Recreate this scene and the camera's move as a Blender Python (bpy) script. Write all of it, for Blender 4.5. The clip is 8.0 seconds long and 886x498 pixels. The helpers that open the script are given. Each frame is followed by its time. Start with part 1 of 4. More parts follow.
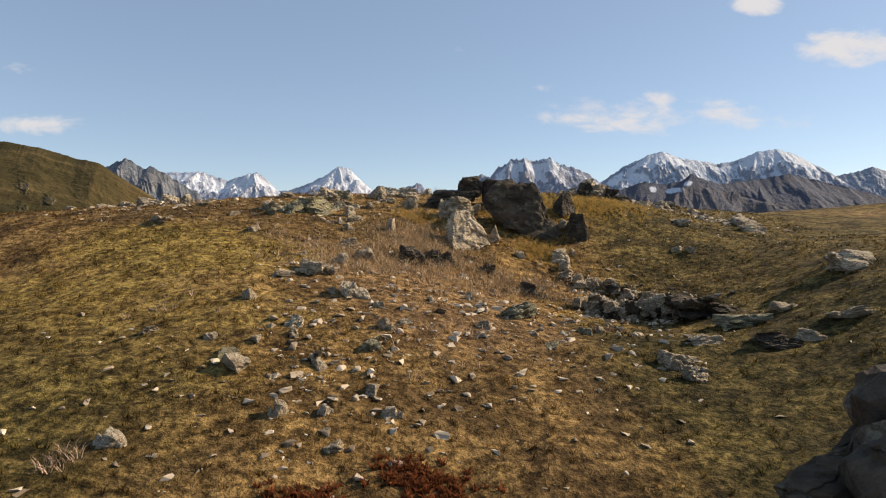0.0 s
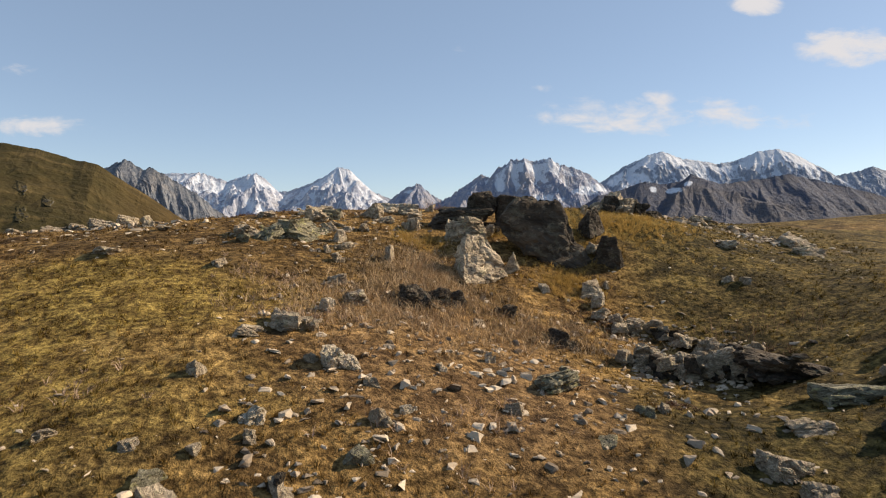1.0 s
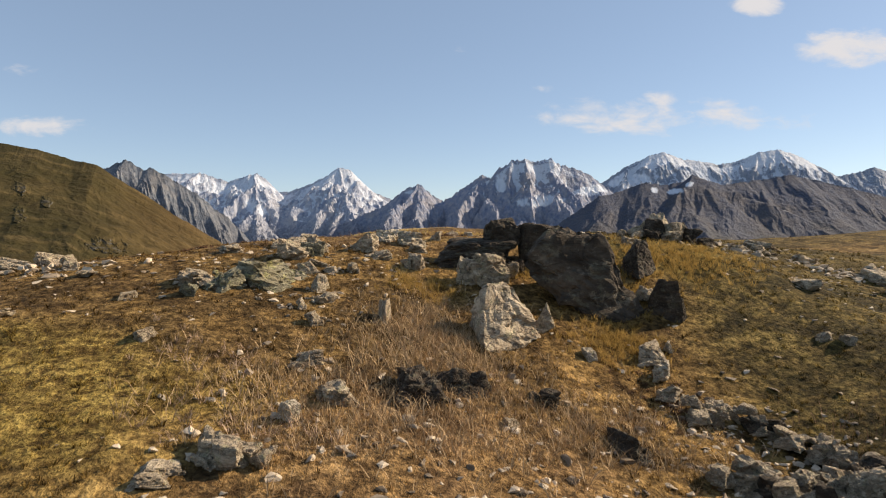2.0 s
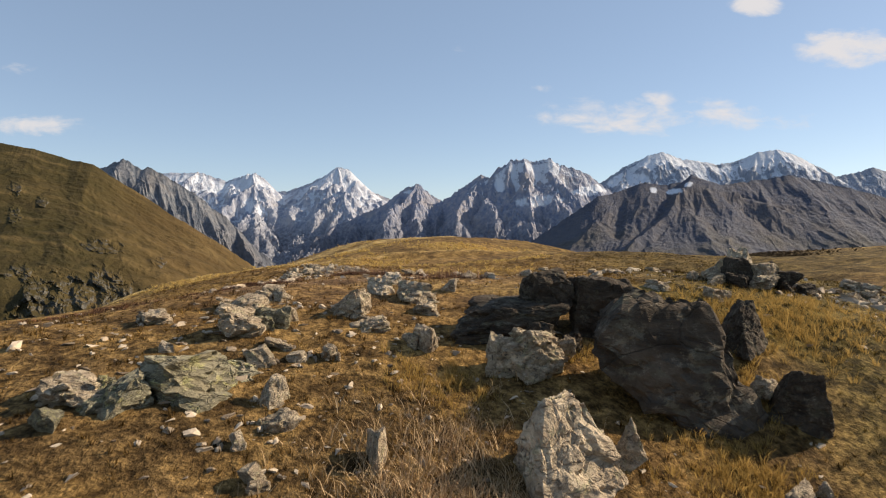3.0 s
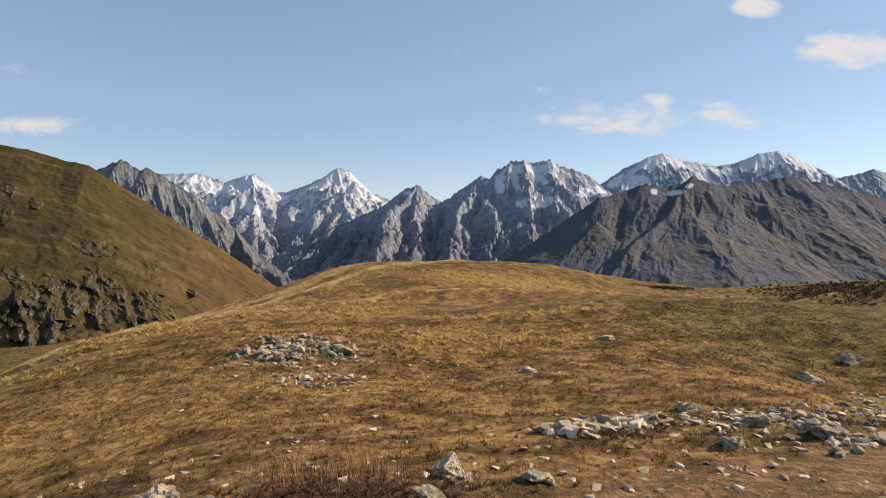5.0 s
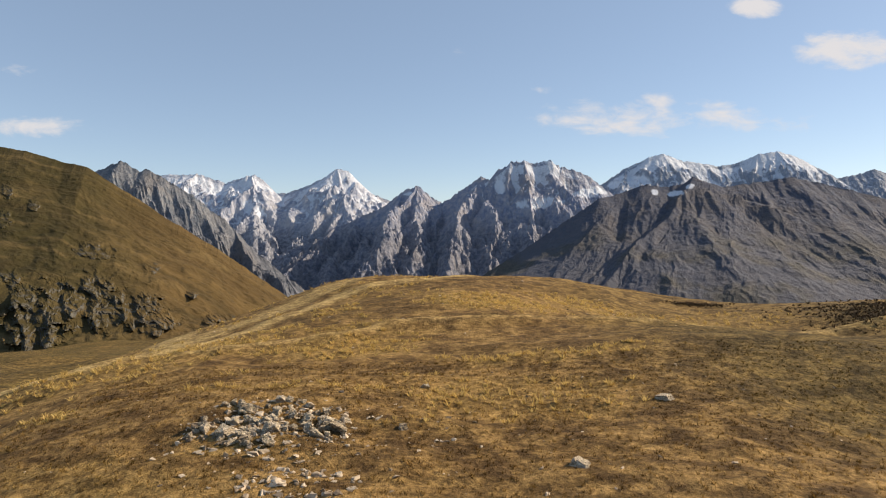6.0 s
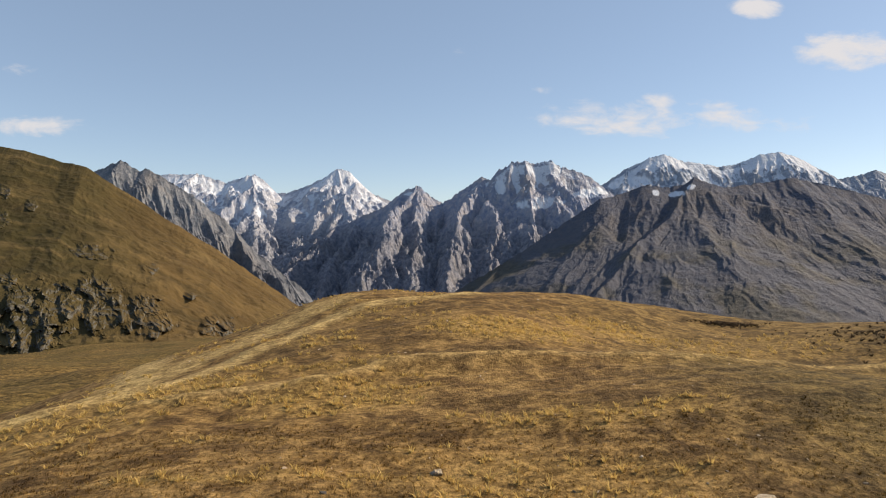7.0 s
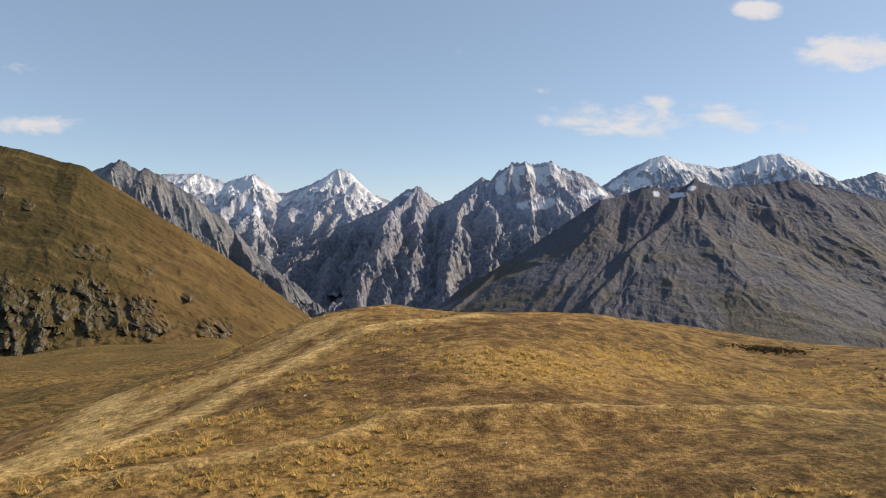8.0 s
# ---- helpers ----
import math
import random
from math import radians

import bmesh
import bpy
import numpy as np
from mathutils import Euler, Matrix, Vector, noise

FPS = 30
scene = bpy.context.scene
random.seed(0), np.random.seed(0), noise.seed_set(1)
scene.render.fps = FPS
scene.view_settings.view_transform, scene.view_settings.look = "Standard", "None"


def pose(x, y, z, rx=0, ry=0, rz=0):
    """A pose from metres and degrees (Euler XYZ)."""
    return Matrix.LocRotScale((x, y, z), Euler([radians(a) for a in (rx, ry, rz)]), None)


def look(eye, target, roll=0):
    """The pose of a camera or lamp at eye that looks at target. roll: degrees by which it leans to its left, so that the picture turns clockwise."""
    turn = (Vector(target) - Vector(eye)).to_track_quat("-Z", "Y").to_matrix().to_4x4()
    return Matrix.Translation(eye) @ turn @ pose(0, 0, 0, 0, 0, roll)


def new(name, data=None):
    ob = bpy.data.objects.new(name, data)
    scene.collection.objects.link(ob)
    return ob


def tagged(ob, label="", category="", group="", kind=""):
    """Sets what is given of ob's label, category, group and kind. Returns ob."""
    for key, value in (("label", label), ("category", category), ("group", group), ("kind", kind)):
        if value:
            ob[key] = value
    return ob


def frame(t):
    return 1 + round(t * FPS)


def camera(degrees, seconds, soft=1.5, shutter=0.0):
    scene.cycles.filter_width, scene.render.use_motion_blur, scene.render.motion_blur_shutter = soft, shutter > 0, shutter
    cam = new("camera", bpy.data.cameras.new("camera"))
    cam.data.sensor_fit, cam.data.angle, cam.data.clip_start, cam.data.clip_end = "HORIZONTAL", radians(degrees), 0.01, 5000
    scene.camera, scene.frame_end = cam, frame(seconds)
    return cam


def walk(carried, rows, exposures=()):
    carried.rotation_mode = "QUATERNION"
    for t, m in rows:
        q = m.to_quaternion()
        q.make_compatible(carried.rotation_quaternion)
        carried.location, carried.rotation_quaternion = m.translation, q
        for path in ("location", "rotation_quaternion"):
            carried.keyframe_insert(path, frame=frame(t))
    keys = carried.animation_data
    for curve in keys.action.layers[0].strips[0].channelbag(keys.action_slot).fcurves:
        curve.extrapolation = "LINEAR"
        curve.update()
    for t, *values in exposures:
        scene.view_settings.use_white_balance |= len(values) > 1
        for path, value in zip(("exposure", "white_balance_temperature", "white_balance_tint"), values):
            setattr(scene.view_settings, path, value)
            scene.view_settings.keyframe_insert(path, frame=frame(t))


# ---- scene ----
cam = camera(71.0, 8.0, soft=1.1, shutter=0.12)
PATH = [
    (0, (-0.056, -0.827, 4.372), (-0.055, 1.172, 4.302), -0.0),
    (0.5, (-0.174, 0.867, 4.68), (-0.173, 2.866, 4.61), 0.0),
    (1, (-0.308, 2.948, 5.219), (-0.307, 4.947, 5.15), -0.1),
    (1.5, (-0.461, 5.21, 5.738), (-0.459, 7.209, 5.67), -0.0),
    (1.7, (-0.49, 6.114, 5.928), (-0.492, 8.113, 5.862), -0.1),
    (2.8, (-0.929, 11.879, 7.198), (-0.926, 13.878, 7.123), 0.1),
    (3, (-1.001, 13.032, 7.385), (-0.998, 15.031, 7.316), -0.0),
    (3.5, (-1.19, 15.848, 7.894), (-1.187, 17.847, 7.828), -0.0),
    (4, (-1.384, 18.655, 8.45), (-1.38, 20.654, 8.384), -0.1),
    (4.5, (-1.614, 21.522, 8.979), (-1.61, 23.521, 8.913), 0.0),
    (4.7, (-1.725, 22.74, 9.197), (-1.72, 24.739, 9.13), 0.1),
    (5.8, (-2.31, 28.86, 10.353), (-2.306, 30.859, 10.29), -0.0),
    (6, (-2.392, 29.939, 10.571), (-2.388, 31.938, 10.507), 0.0),
    (6.5, (-2.601, 32.738, 11.082), (-2.598, 34.737, 11.017), 0.0),
    (7, (-2.864, 35.709, 11.565), (-2.861, 37.708, 11.501), 0.1),
    (7.5, (-3.139, 38.724, 12.041), (-3.136, 40.723, 11.978), 0.2),
    (8, (-3.458, 41.779, 12.528), (-3.454, 43.778, 12.465), 0.3),
]
walk(cam, [(t, look(e, a, r)) for t, e, a, r in PATH], exposures=((0.0, 0.34, 7800, 12),))

# ---- light: one low sun, ahead and to the side, and a clear sky with small clouds ----
SUN_AZIMUTH, SUN_ELEVATION = radians(72), radians(30)  # from +y towards +x
SUN_DIRECTION = Vector((math.sin(SUN_AZIMUTH) * math.cos(SUN_ELEVATION), math.cos(SUN_AZIMUTH) * math.cos(SUN_ELEVATION), math.sin(SUN_ELEVATION)))
SUN_STRENGTH, SKY_STRENGTH = 5.4, 0.126
CLOUDS = [  # sideways and upward tangent of its centre from straight ahead, half sizes, thickness
    (0.503, 0.352, 0.045, 0.017, 1.0), (0.645, 0.285, 0.085, 0.03, 1.0), (0.275, 0.176, 0.13, 0.03, 0.72),
    (0.45, 0.174, 0.17, 0.022, 0.62), (0.345, 0.207, 0.04, 0.014, 0.7), (0.43, 0.2, 0.045, 0.012, 0.6),
    (-0.645, 0.164, 0.08, 0.018, 0.8), (-0.67, 0.255, 0.032, 0.012, 0.5), (0.162, 0.222, 0.022, 0.008, 0.5),
    (0.028, 0.286, 0.035, 0.01, 0.35),
]


class Nodes:
    """A node tree that is written as nested calls."""

    def __init__(self, tree):
        self.tree = tree
        tree.nodes.clear()

    def add(self, kind, props=(), **inputs):
        node = self.tree.nodes.new(kind)
        for key, value in dict(props).items():
            setattr(node, key, value)
        for key, value in inputs.items():
            slot = node.inputs[int(key[1:])] if key[0] == "i" and key[1:].isdigit() else node.inputs[key.replace("_", " ")]
            if isinstance(value, bpy.types.NodeSocket):
                self.tree.links.new(value, slot)
            else:
                slot.default_value = value
        return node

    def math(self, op, a, b=0.0, clamp=False):
        return self.add("ShaderNodeMath", {"operation": op, "use_clamp": clamp}, i0=a, i1=b).outputs[0]

    def mix(self, factor, a, b, kind="MIX"):
        def colour(c):
            return c if isinstance(c, bpy.types.NodeSocket) else (*c, 1)
        node = self.add("ShaderNodeMix", {"data_type": "RGBA", "blend_type": kind}, i0=factor, i6=colour(a), i7=colour(b))
        return node.outputs[2]

    def span(self, value, low, high, to_low=0.0, to_high=1.0):
        node = self.add("ShaderNodeMapRange", {"interpolation_type": "SMOOTHSTEP"}, i0=value, i1=low, i2=high, i3=to_low, i4=to_high)
        return node.outputs[0]

    def noise(self, vector, scale, detail=4.0, rough=0.55, distort=0.0):
        return self.add("ShaderNodeTexNoise", (), Vector=vector, Scale=scale, Detail=detail, Roughness=rough, Distortion=distort).outputs[0]

    def stretch(self, vector, size):
        return self.add("ShaderNodeVectorMath", {"operation": "MULTIPLY"}, i0=vector, i1=size).outputs[0]


def build_world():
    world = bpy.data.worlds.new("sky")
    scene.world = world
    world.use_nodes = True
    n = Nodes(world.node_tree)
    sky = n.add("ShaderNodeTexSky", {"sky_type": "NISHITA", "sun_disc": False, "sun_elevation": SUN_ELEVATION, "sun_rotation": SUN_AZIMUTH,
                                     "altitude": 2600.0, "air_density": 1.0, "dust_density": 1.7, "ozone_density": 2.4}).outputs[0]
    way = n.add("ShaderNodeTexCoord").outputs["Generated"]
    parts = n.add("ShaderNodeSeparateXYZ", (), i0=way)
    ahead = n.math("MAXIMUM", parts.outputs[1], 0.02)
    side, up = n.math("DIVIDE", parts.outputs[0], ahead), n.math("DIVIDE", parts.outputs[2], ahead)
    flat = n.add("ShaderNodeCombineXYZ", (), i0=side, i1=n.math("MULTIPLY", up, 2.2)).outputs[0]
    ragged = n.noise(flat, 16.0, 6.0, 0.62, 0.3)
    cover = 0.0
    for x, z, wide, high, thick in CLOUDS:
        a = n.math("POWER", n.math("DIVIDE", n.math("SUBTRACT", side, x), wide), 2.0)
        b = n.math("POWER", n.math("DIVIDE", n.math("SUBTRACT", up, z), high), 2.0)
        blob = n.math("MULTIPLY", n.math("SUBTRACT", 1.0, n.math("MULTIPLY", n.math("ADD", a, b), 0.55), clamp=True), thick)
        cover = n.math("MAXIMUM", cover, blob)
    cover = n.span(n.math("ADD", cover, n.math("MULTIPLY", n.math("SUBTRACT", ragged, 0.5), 1.7)), 0.3, 1.0, 0.0, 0.92)
    cover = n.math("MULTIPLY", cover, n.span(parts.outputs[1], 0.03, 0.3))
    sky = n.mix(0.4, sky, (2.1, 3.25, 5.1))  # a thin even haze
    colour = n.mix(cover, sky, (4.5, 4.8, 5.5))
    back = n.add("ShaderNodeBackground", (), Color=colour, Strength=SKY_STRENGTH).outputs[0]
    n.add("ShaderNodeOutputWorld", (), Surface=back)


build_world()
sun = new("sun", bpy.data.lights.new("sun", "SUN"))
sun.data.energy, sun.data.angle, sun.data.color = SUN_STRENGTH, radians(0.53), (1.0, 0.9, 0.77)
sun.matrix_world = look(SUN_DIRECTION * 50, (0, 0, 0))


# ---- noise on arrays ----
def hashed(ix, iy, seed):
    h = (ix.astype(np.int64) * 374761393 + iy.astype(np.int64) * 668265263 + seed * 1442695041) & 0x7FFFFFFF
    h = ((h ^ (h >> 13)) * 1274126177) & 0x7FFFFFFF
    return ((h ^ (h >> 16)) & 0xFFFFF) / 0xFFFFF


def value_noise(x, y, seed=0):
    """Gradient noise, 0 to 1."""
    ix, iy = np.floor(x), np.floor(y)
    fx, fy = x - ix, y - iy

    def corner(cx, cy):
        a = hashed(ix + cx, iy + cy, seed) * 2 * np.pi
        return np.cos(a) * (fx - cx) + np.sin(a) * (fy - cy)

    ux, uy = fx**3 * (fx * (6 * fx - 15) + 10), fy**3 * (fy * (6 * fy - 15) + 10)
    low = corner(0, 0) * (1 - ux) + corner(1, 0) * ux
    high = corner(0, 1) * (1 - ux) + corner(1, 1) * ux
    return np.clip(0.5 + 0.72 * (low * (1 - uy) + high * uy), 0, 1)


def fractal(x, y, octaves=4, seed=0, gain=0.5):
    """Zero in the mean, about -1 to 1."""
    total, size, height = 0.0, 1.0, 0.0
    for k in range(octaves):
        total = total + size * (2 * value_noise(x * 2**k + 7.3 * k, y * 2**k - 3.1 * k, seed + k) - 1)
        height, size = height + size, size * gain
    return total / height


def ridged(x, y, octaves=4, seed=0, gain=0.55):
    """0 in the gullies, 1 on sharp ridges."""
    total, size, height = 0.0, 1.0, 0.0
    for k in range(octaves):
        total = total + size * (1 - np.abs(2 * value_noise(x * 2**k + 5.7 * k, y * 2**k + 2.9 * k, seed + k) - 1))
        height, size = height + size, size * gain
    return total / height


def eroded(x, y, octaves=7, seed=0, gain=0.52, least=0.15):
    """Ridges that branch into finer ridges, 0 to about 1: finer ones grow on the high ground only."""
    total, size, weight, height = 0.0, 1.0, 1.0, 0.0
    for k in range(octaves):
        n = 1 - np.abs(2 * value_noise(x * 2.03**k + 11.7 * k, y * 2.03**k - 4.3 * k, seed + k) - 1)
        n = n * n * weight
        total, height = total + n * size, height + size
        weight, size = np.clip(n * 1.7, least, 1), size * gain
    return total / height * 1.35


def smooth(low, high, v):
    t = np.clip((v - low) / (high - low), 0, 1)
    return t * t * (3 - 2 * t)


# ---- the lie of the land ----
# Swells of the ground in rows across the flight line: y, radius, first x, step, heights.
KNOLL = [
    (6, 6.5, -14, 7, (0.82, 0.21, -0.97, -0.86, 0.37)),
    (13, 6.5, -14, 7, (-0.49, 0.52, 0.63, -0.26, 2.0)),
    (20, 6.5, -14, 7, (0.63, 0.36, -0.51, -2.36, 0.36)),
    (27, 6.5, -14, 7, (-0.41, 0.36, -0.06, 0.82, -1.57)),
    (34, 6.5, -14, 7, (-1.68, 0.41, -0.13, -0.3, 0.46)),
    (42, 6.5, -14, 7, (-0.2, -0.15, -0.63, 0.08, -1.64)),
    (50, 6.5, -14, 7, (0.76, 0.6, -0.45, -0.17, -1.13)),
]
FLANKS = [
    (16, 14, -26, 52, (1.49, -1.98)),
    (36, 15, -29, 58, (-0.3, -2.48)),
    (52, 15, -29, 58, (-1.67, -0.12)),
    (66, 18, -46, 92, (-4.24, -0.49)),
]
BROW = [
    (61, 9, -24, 12, (0.51, -0.08, 0.07, 0.77, -0.15)),
    (70, 9, -24, 12, (0.25, 1.48, 0.6, -0.15, -1.62)),
    (79, 9, -24, 12, (0.62, 0.64, 1.93, -0.6, 0.03)),
    (89, 9, -20, 10, (0.08, 1.6, 1.39, 1.43, -1.3)),
    (100, 13, -34, 17, (-5.48, 3.89, 1.77, 2.05, -0.99, -1.78)),
    (118, 18, -60, 30, (4.03, 0.43, 1.72, 0.31, -1.85)),
]

SWELLS = [  # single swells and dips: x, y, radius, height
    (-17, 68, 7, -0.49), (-29, 91, 9, 0.69), (-28, 76, 8, -0.21), (-15, 48, 7, -0.08), (3, 92, 10, -0.45), (-9.5, 111, 9.5, 2.78), (-14, 58, 7, 0.42), (-22, 62, 8, 1.03), (8, 90, 7, 0.27),
]


def land(x, y):
    """Height of the ground without its small bumps."""
    x, y = np.asarray(x, float), np.asarray(y, float)
    cx, cy = np.clip(x, -90, 90), np.clip(y, -60, 160)
    z = 4.963 + 1.261 * cx / 20 - 3.697 * cy / 50 + 3.729 * np.tanh((cy - 18) / 9)
    for rows in (KNOLL, FLANKS, BROW):
        for py, radius, px, step, heights in rows:
            for k, height in enumerate(heights):
                z = z + height * np.exp(-((x - px - step * k) ** 2 + (y - py) ** 2) / radius**2)
    for px, py, radius, height in SWELLS:
        z = z + height * np.exp(-((x - px) ** 2 + (y - py) ** 2) / radius**2)
    d, l = np.maximum(0, cy - 84), np.maximum(0, -cx - 22)
    z = z - 0.005 * d**2 / (1 + d / 60) - 0.006 * l**2 / (1 + l / 60)
    # Far off: a sloping shelf below the hillside, and the valley everywhere else.
    r = np.hypot(x, y - 35)
    turn = np.degrees(np.arctan2(x, np.maximum(y - 35, 1e-3)))
    shelf = -9 - 0.155 * (r - 92) + 5.5 * fractal(x / 55, y / 55, 3, 5)
    valley = -8 - 0.42 * (r - 92)
    ahead = smooth(-20, -9, turn)
    behind = smooth(20, -30, y)
    side = smooth(45, 80, turn)
    far = shelf * (1 - ahead) + valley * ahead
    far = far * (1 - behind) + (2.0 - 0.02 * r) * behind
    far = far * (1 - side) + (2.0 - 0.03 * r) * side
    far = np.maximum(far, -650 + 20 * fractal(x / 300, y / 300, 3, 9))
    t = smooth(72, 112, r)
    return z * (1 - t) + far * t


def bumps(x, y):
    """Hummocks and tussocks, a few centimetres to a hand high."""
    near = smooth(140, 60, np.hypot(x, y - 35))
    z = 0.13 * fractal(x / 2.6, y / 2.6, 3, 21) + 0.075 * fractal(x / 0.75, y / 0.75, 3, 31)
    step = ridged(x / 9 + 0.3 * fractal(x / 6, y / 6, 2, 3), y / 3.2, 2, 41)
    z = z + 0.42 * np.exp(-((near_line(x, y, TRAILS[2][0]) / 0.8) ** 2)) + 0.15 * np.exp(-((near_line(x, y, TRAILS[0][0]) / 0.9) ** 2))
    return near * (z + 0.12 * smooth(0.55, 0.9, step) * smooth(38, 48, y))


def ground_at(x, y):
    return land(x, y) + bumps(np.asarray(x, float), np.asarray(y, float))


def near_line(x, y, points):
    """Distance from a polyline."""
    best = np.full(np.shape(x), 1e9)
    for (ax, ay), (bx, by) in zip(points, points[1:]):
        t = np.clip(((x - ax) * (bx - ax) + (y - ay) * (by - ay)) / ((bx - ax) ** 2 + (by - ay) ** 2), 0, 1)
        best = np.minimum(best, np.hypot(x - ax - t * (bx - ax), y - ay - t * (by - ay)))
    return best


TRAILS = [  # lines in the meadow, two trodden, the last a bench's pale edge: points, width
    ([(-28, 58), (-20.5, 63.5), (-17, 66.6), (-15.2, 69.6), (-13.6, 75.5), (-11, 82.3), (-8, 85), (-3.4, 85.5), (-0.5, 87)], 1.0),
    ([(-30, 60), (-23, 65), (-19.8, 68.6), (-23, 77), (-28, 90), (-33, 112)], 1.5),
    ([(-16, 62), (-12.2, 63.0), (-8.1, 63.8), (-5.9, 66.1), (-3.4, 66.6), (1.5, 66.8), (8.7, 67.4), (17.6, 71.2), (30, 74)], 0.36),
]


GOLD = [  # golden tussock grass: centre, half sizes, density
    (1.0, 74.0, 5.5, 3.0, 1.0), (9.0, 79.5, 5.5, 3.0, 0.7), (16.0, 78.0, 5.0, 3.0, 0.4), (-12.3, 68.2, 2.0, 0.9, 1.0), (-8.5, 66.8, 2.5, 0.7, 0.9), (-14.5, 65.5, 4.0, 1.5, 1.0),
    (-7.0, 62.0, 4.0, 2.5, 0.7), (22.0, 80.0, 5.0, 5.0, 0.3), (-20.0, 62.0, 6.0, 6.0, 0.7), (0.0, 52.0, 5.0, 3.0, 0.5), (-12.0, 42.0, 5.0, 4.0, 0.7), (3.0, 58.0, 6.0, 1.5, 0.6),
    (-9.5, 11.5, 6.5, 5.0, 0.9), (-7.5, 17.0, 4.0, 2.5, 0.9), (0.5, 28.6, 4.0, 0.9, 0.7), (5.8, 27.3, 3.2, 1.8, 0.9),
]


def cover(x, y):
    """What grows where: trodden and pale straw, olive turf and dark heath with slope shade mixed in, bare soil, golden
    tussocks.
    """
    x, y = np.asarray(x, float), np.asarray(y, float)
    wobble = 0.8 * fractal(x / 5, y / 5, 3, 61)
    worn = np.zeros(x.shape)
    for points, width in TRAILS:
        worn = np.maximum(worn, min(1.0, width * 1.6) * smooth(width * 1.6, width * 0.5, near_line(x, y + wobble * 0.6, points)) * (0.75 + 0.5 * fractal(x / 1.3, y / 0.9, 2, 64)))
    pale = smooth(2.8, 1.0, near_line(x, y + wobble, [(-30, 60), (-20, 67), (-19, 75), (-16, 83), (-12, 90)])) * (0.8 + 0.5 * fractal(x / 1.5, y / 0.8, 2, 63))
    worn = np.maximum(worn, np.clip(0.7 * pale, 0, 1))
    gold = np.zeros(x.shape)
    for cx, cy, rx, ry, much in GOLD:
        gold = np.maximum(gold, much * smooth(1.25, 0.5, np.hypot((x - cx) / rx, (y - cy) / ry) + 0.45 * fractal(x / 2.2, y / 1.5, 3, 67)))
    gold = np.maximum(gold, 0.7 * smooth(36, 40, y) * smooth(0, -5, x + wobble) * smooth(-30, -24, x) * smooth(0.05, 0.45, fractal(x / 6 + 0.5 * y / 6, y / 1.6, 3, 69)))
    far_right = smooth(9, 18, x + 2 * wobble) * smooth(50, 30, y)
    green_and_shade = np.maximum(smooth(1.6, 4.6, x + 2 * wobble) * smooth(19, 14, y + 2 * wobble), 0.75 * far_right)
    green_and_shade = np.maximum(green_and_shade, 0.9 * smooth(2.2, 6.0, x + wobble) * smooth(24, 27, y) * smooth(41, 36, y))
    green_and_shade = np.maximum(green_and_shade, smooth(-2, -6, x + 2 * wobble) * smooth(13, 8, y + wobble) * 0.95)
    green_and_shade = np.maximum(green_and_shade, smooth(-24, -34, x + wobble) * smooth(84, 96, y) * np.clip(0.75 + 0.6 * fractal(x / 18, y / 18, 3, 65), 0, 1))
    # This bank faces away from the sun: shade is put in with its olive.
    green_and_shade = np.maximum(green_and_shade, 0.95 * smooth(4.6, 7.2, x + 1.2 * wobble) * smooth(29.5, 26.5, y + wobble))
    green_and_shade = np.maximum(green_and_shade, 0.65 * smooth(4.0, 12, x + 2 * wobble) * smooth(43, 49, y) * (1 - 0.4 * smooth(68, 76, y)) * (1 - 0.6 * gold))
    heath = 0.65 * smooth(0.05, 0.5, fractal(x / 7 + 3, y / 4.5, 4, 71))
    heath = np.maximum(heath, smooth(5.2, 3.2, np.hypot((x + 4) / 1.3, (y - 20.8) / 0.7) + wobble))
    heath = np.maximum(heath * smooth(72, 58, y), smooth(1.25, 0.7, np.hypot((x + 8.5) / 6.0, (y - 73.5) / 5.5) + 0.4 * wobble))
    heath = np.maximum(heath, 0.55 * smooth(1.2, 0.7, np.hypot((x - 1) / 12, (y - 82.5) / 4.5) + 0.4 * wobble))
    heath = np.maximum(heath, 0.8 * smooth(1.3, 0.6, near_line(x, y + 0.5 * wobble, [(-9, 66.5), (-4, 68.5), (3, 69.0), (10, 71.0), (20, 74.5)])))
    heath = np.maximum(heath, smooth(1.2, 0.7, np.hypot((x - 32) / 5.5, (y - 76.5) / 7.5) + 0.4 * wobble))
    heath = np.maximum(heath, 0.6 * smooth(1.0, 8.0, x + 2 * wobble) * smooth(46, 56, y) * smooth(67, 64, y))
    # Brown near slope in grazing sun: its shade is painted in as heath.
    heath = np.maximum(heath, 0.95 * smooth(-2.2, 1.0, x + 1.2 * wobble) * smooth(16.5, 12.5, y + wobble))
    heath = heath * (1 - 0.8 * gold)
    heath = np.maximum(heath, 0.8 * smooth(15, 9, y + 1.5 * wobble))
    for cx, cy, rx, ry in ((-3.2, 32.9, 1.9, 0.8), (-7.0, 30.6, 2.2, 1.2), (1.6, 37.3, 1.6, 0.5), (7.0, 37.6, 2.4, 0.5)):
        heath = np.maximum(heath, smooth(1.2, 0.6, np.hypot((x - cx) / rx, (y - cy) / ry) + 0.3 * wobble))
    heath = np.maximum(heath, smooth(1.2, 0.6, np.hypot((x + 9.5) / 3.6, (y - 20.3) / 1.3) + 0.4 * wobble))
    bare = smooth(1.7, 0.7, near_line(x, y + 0.6 * wobble, [(-9, 29), (-5, 29.4), (-2.3, 30.8), (0.5, 32.2), (4.1, 33.6), (8.2, 36.2), (14, 39)]))
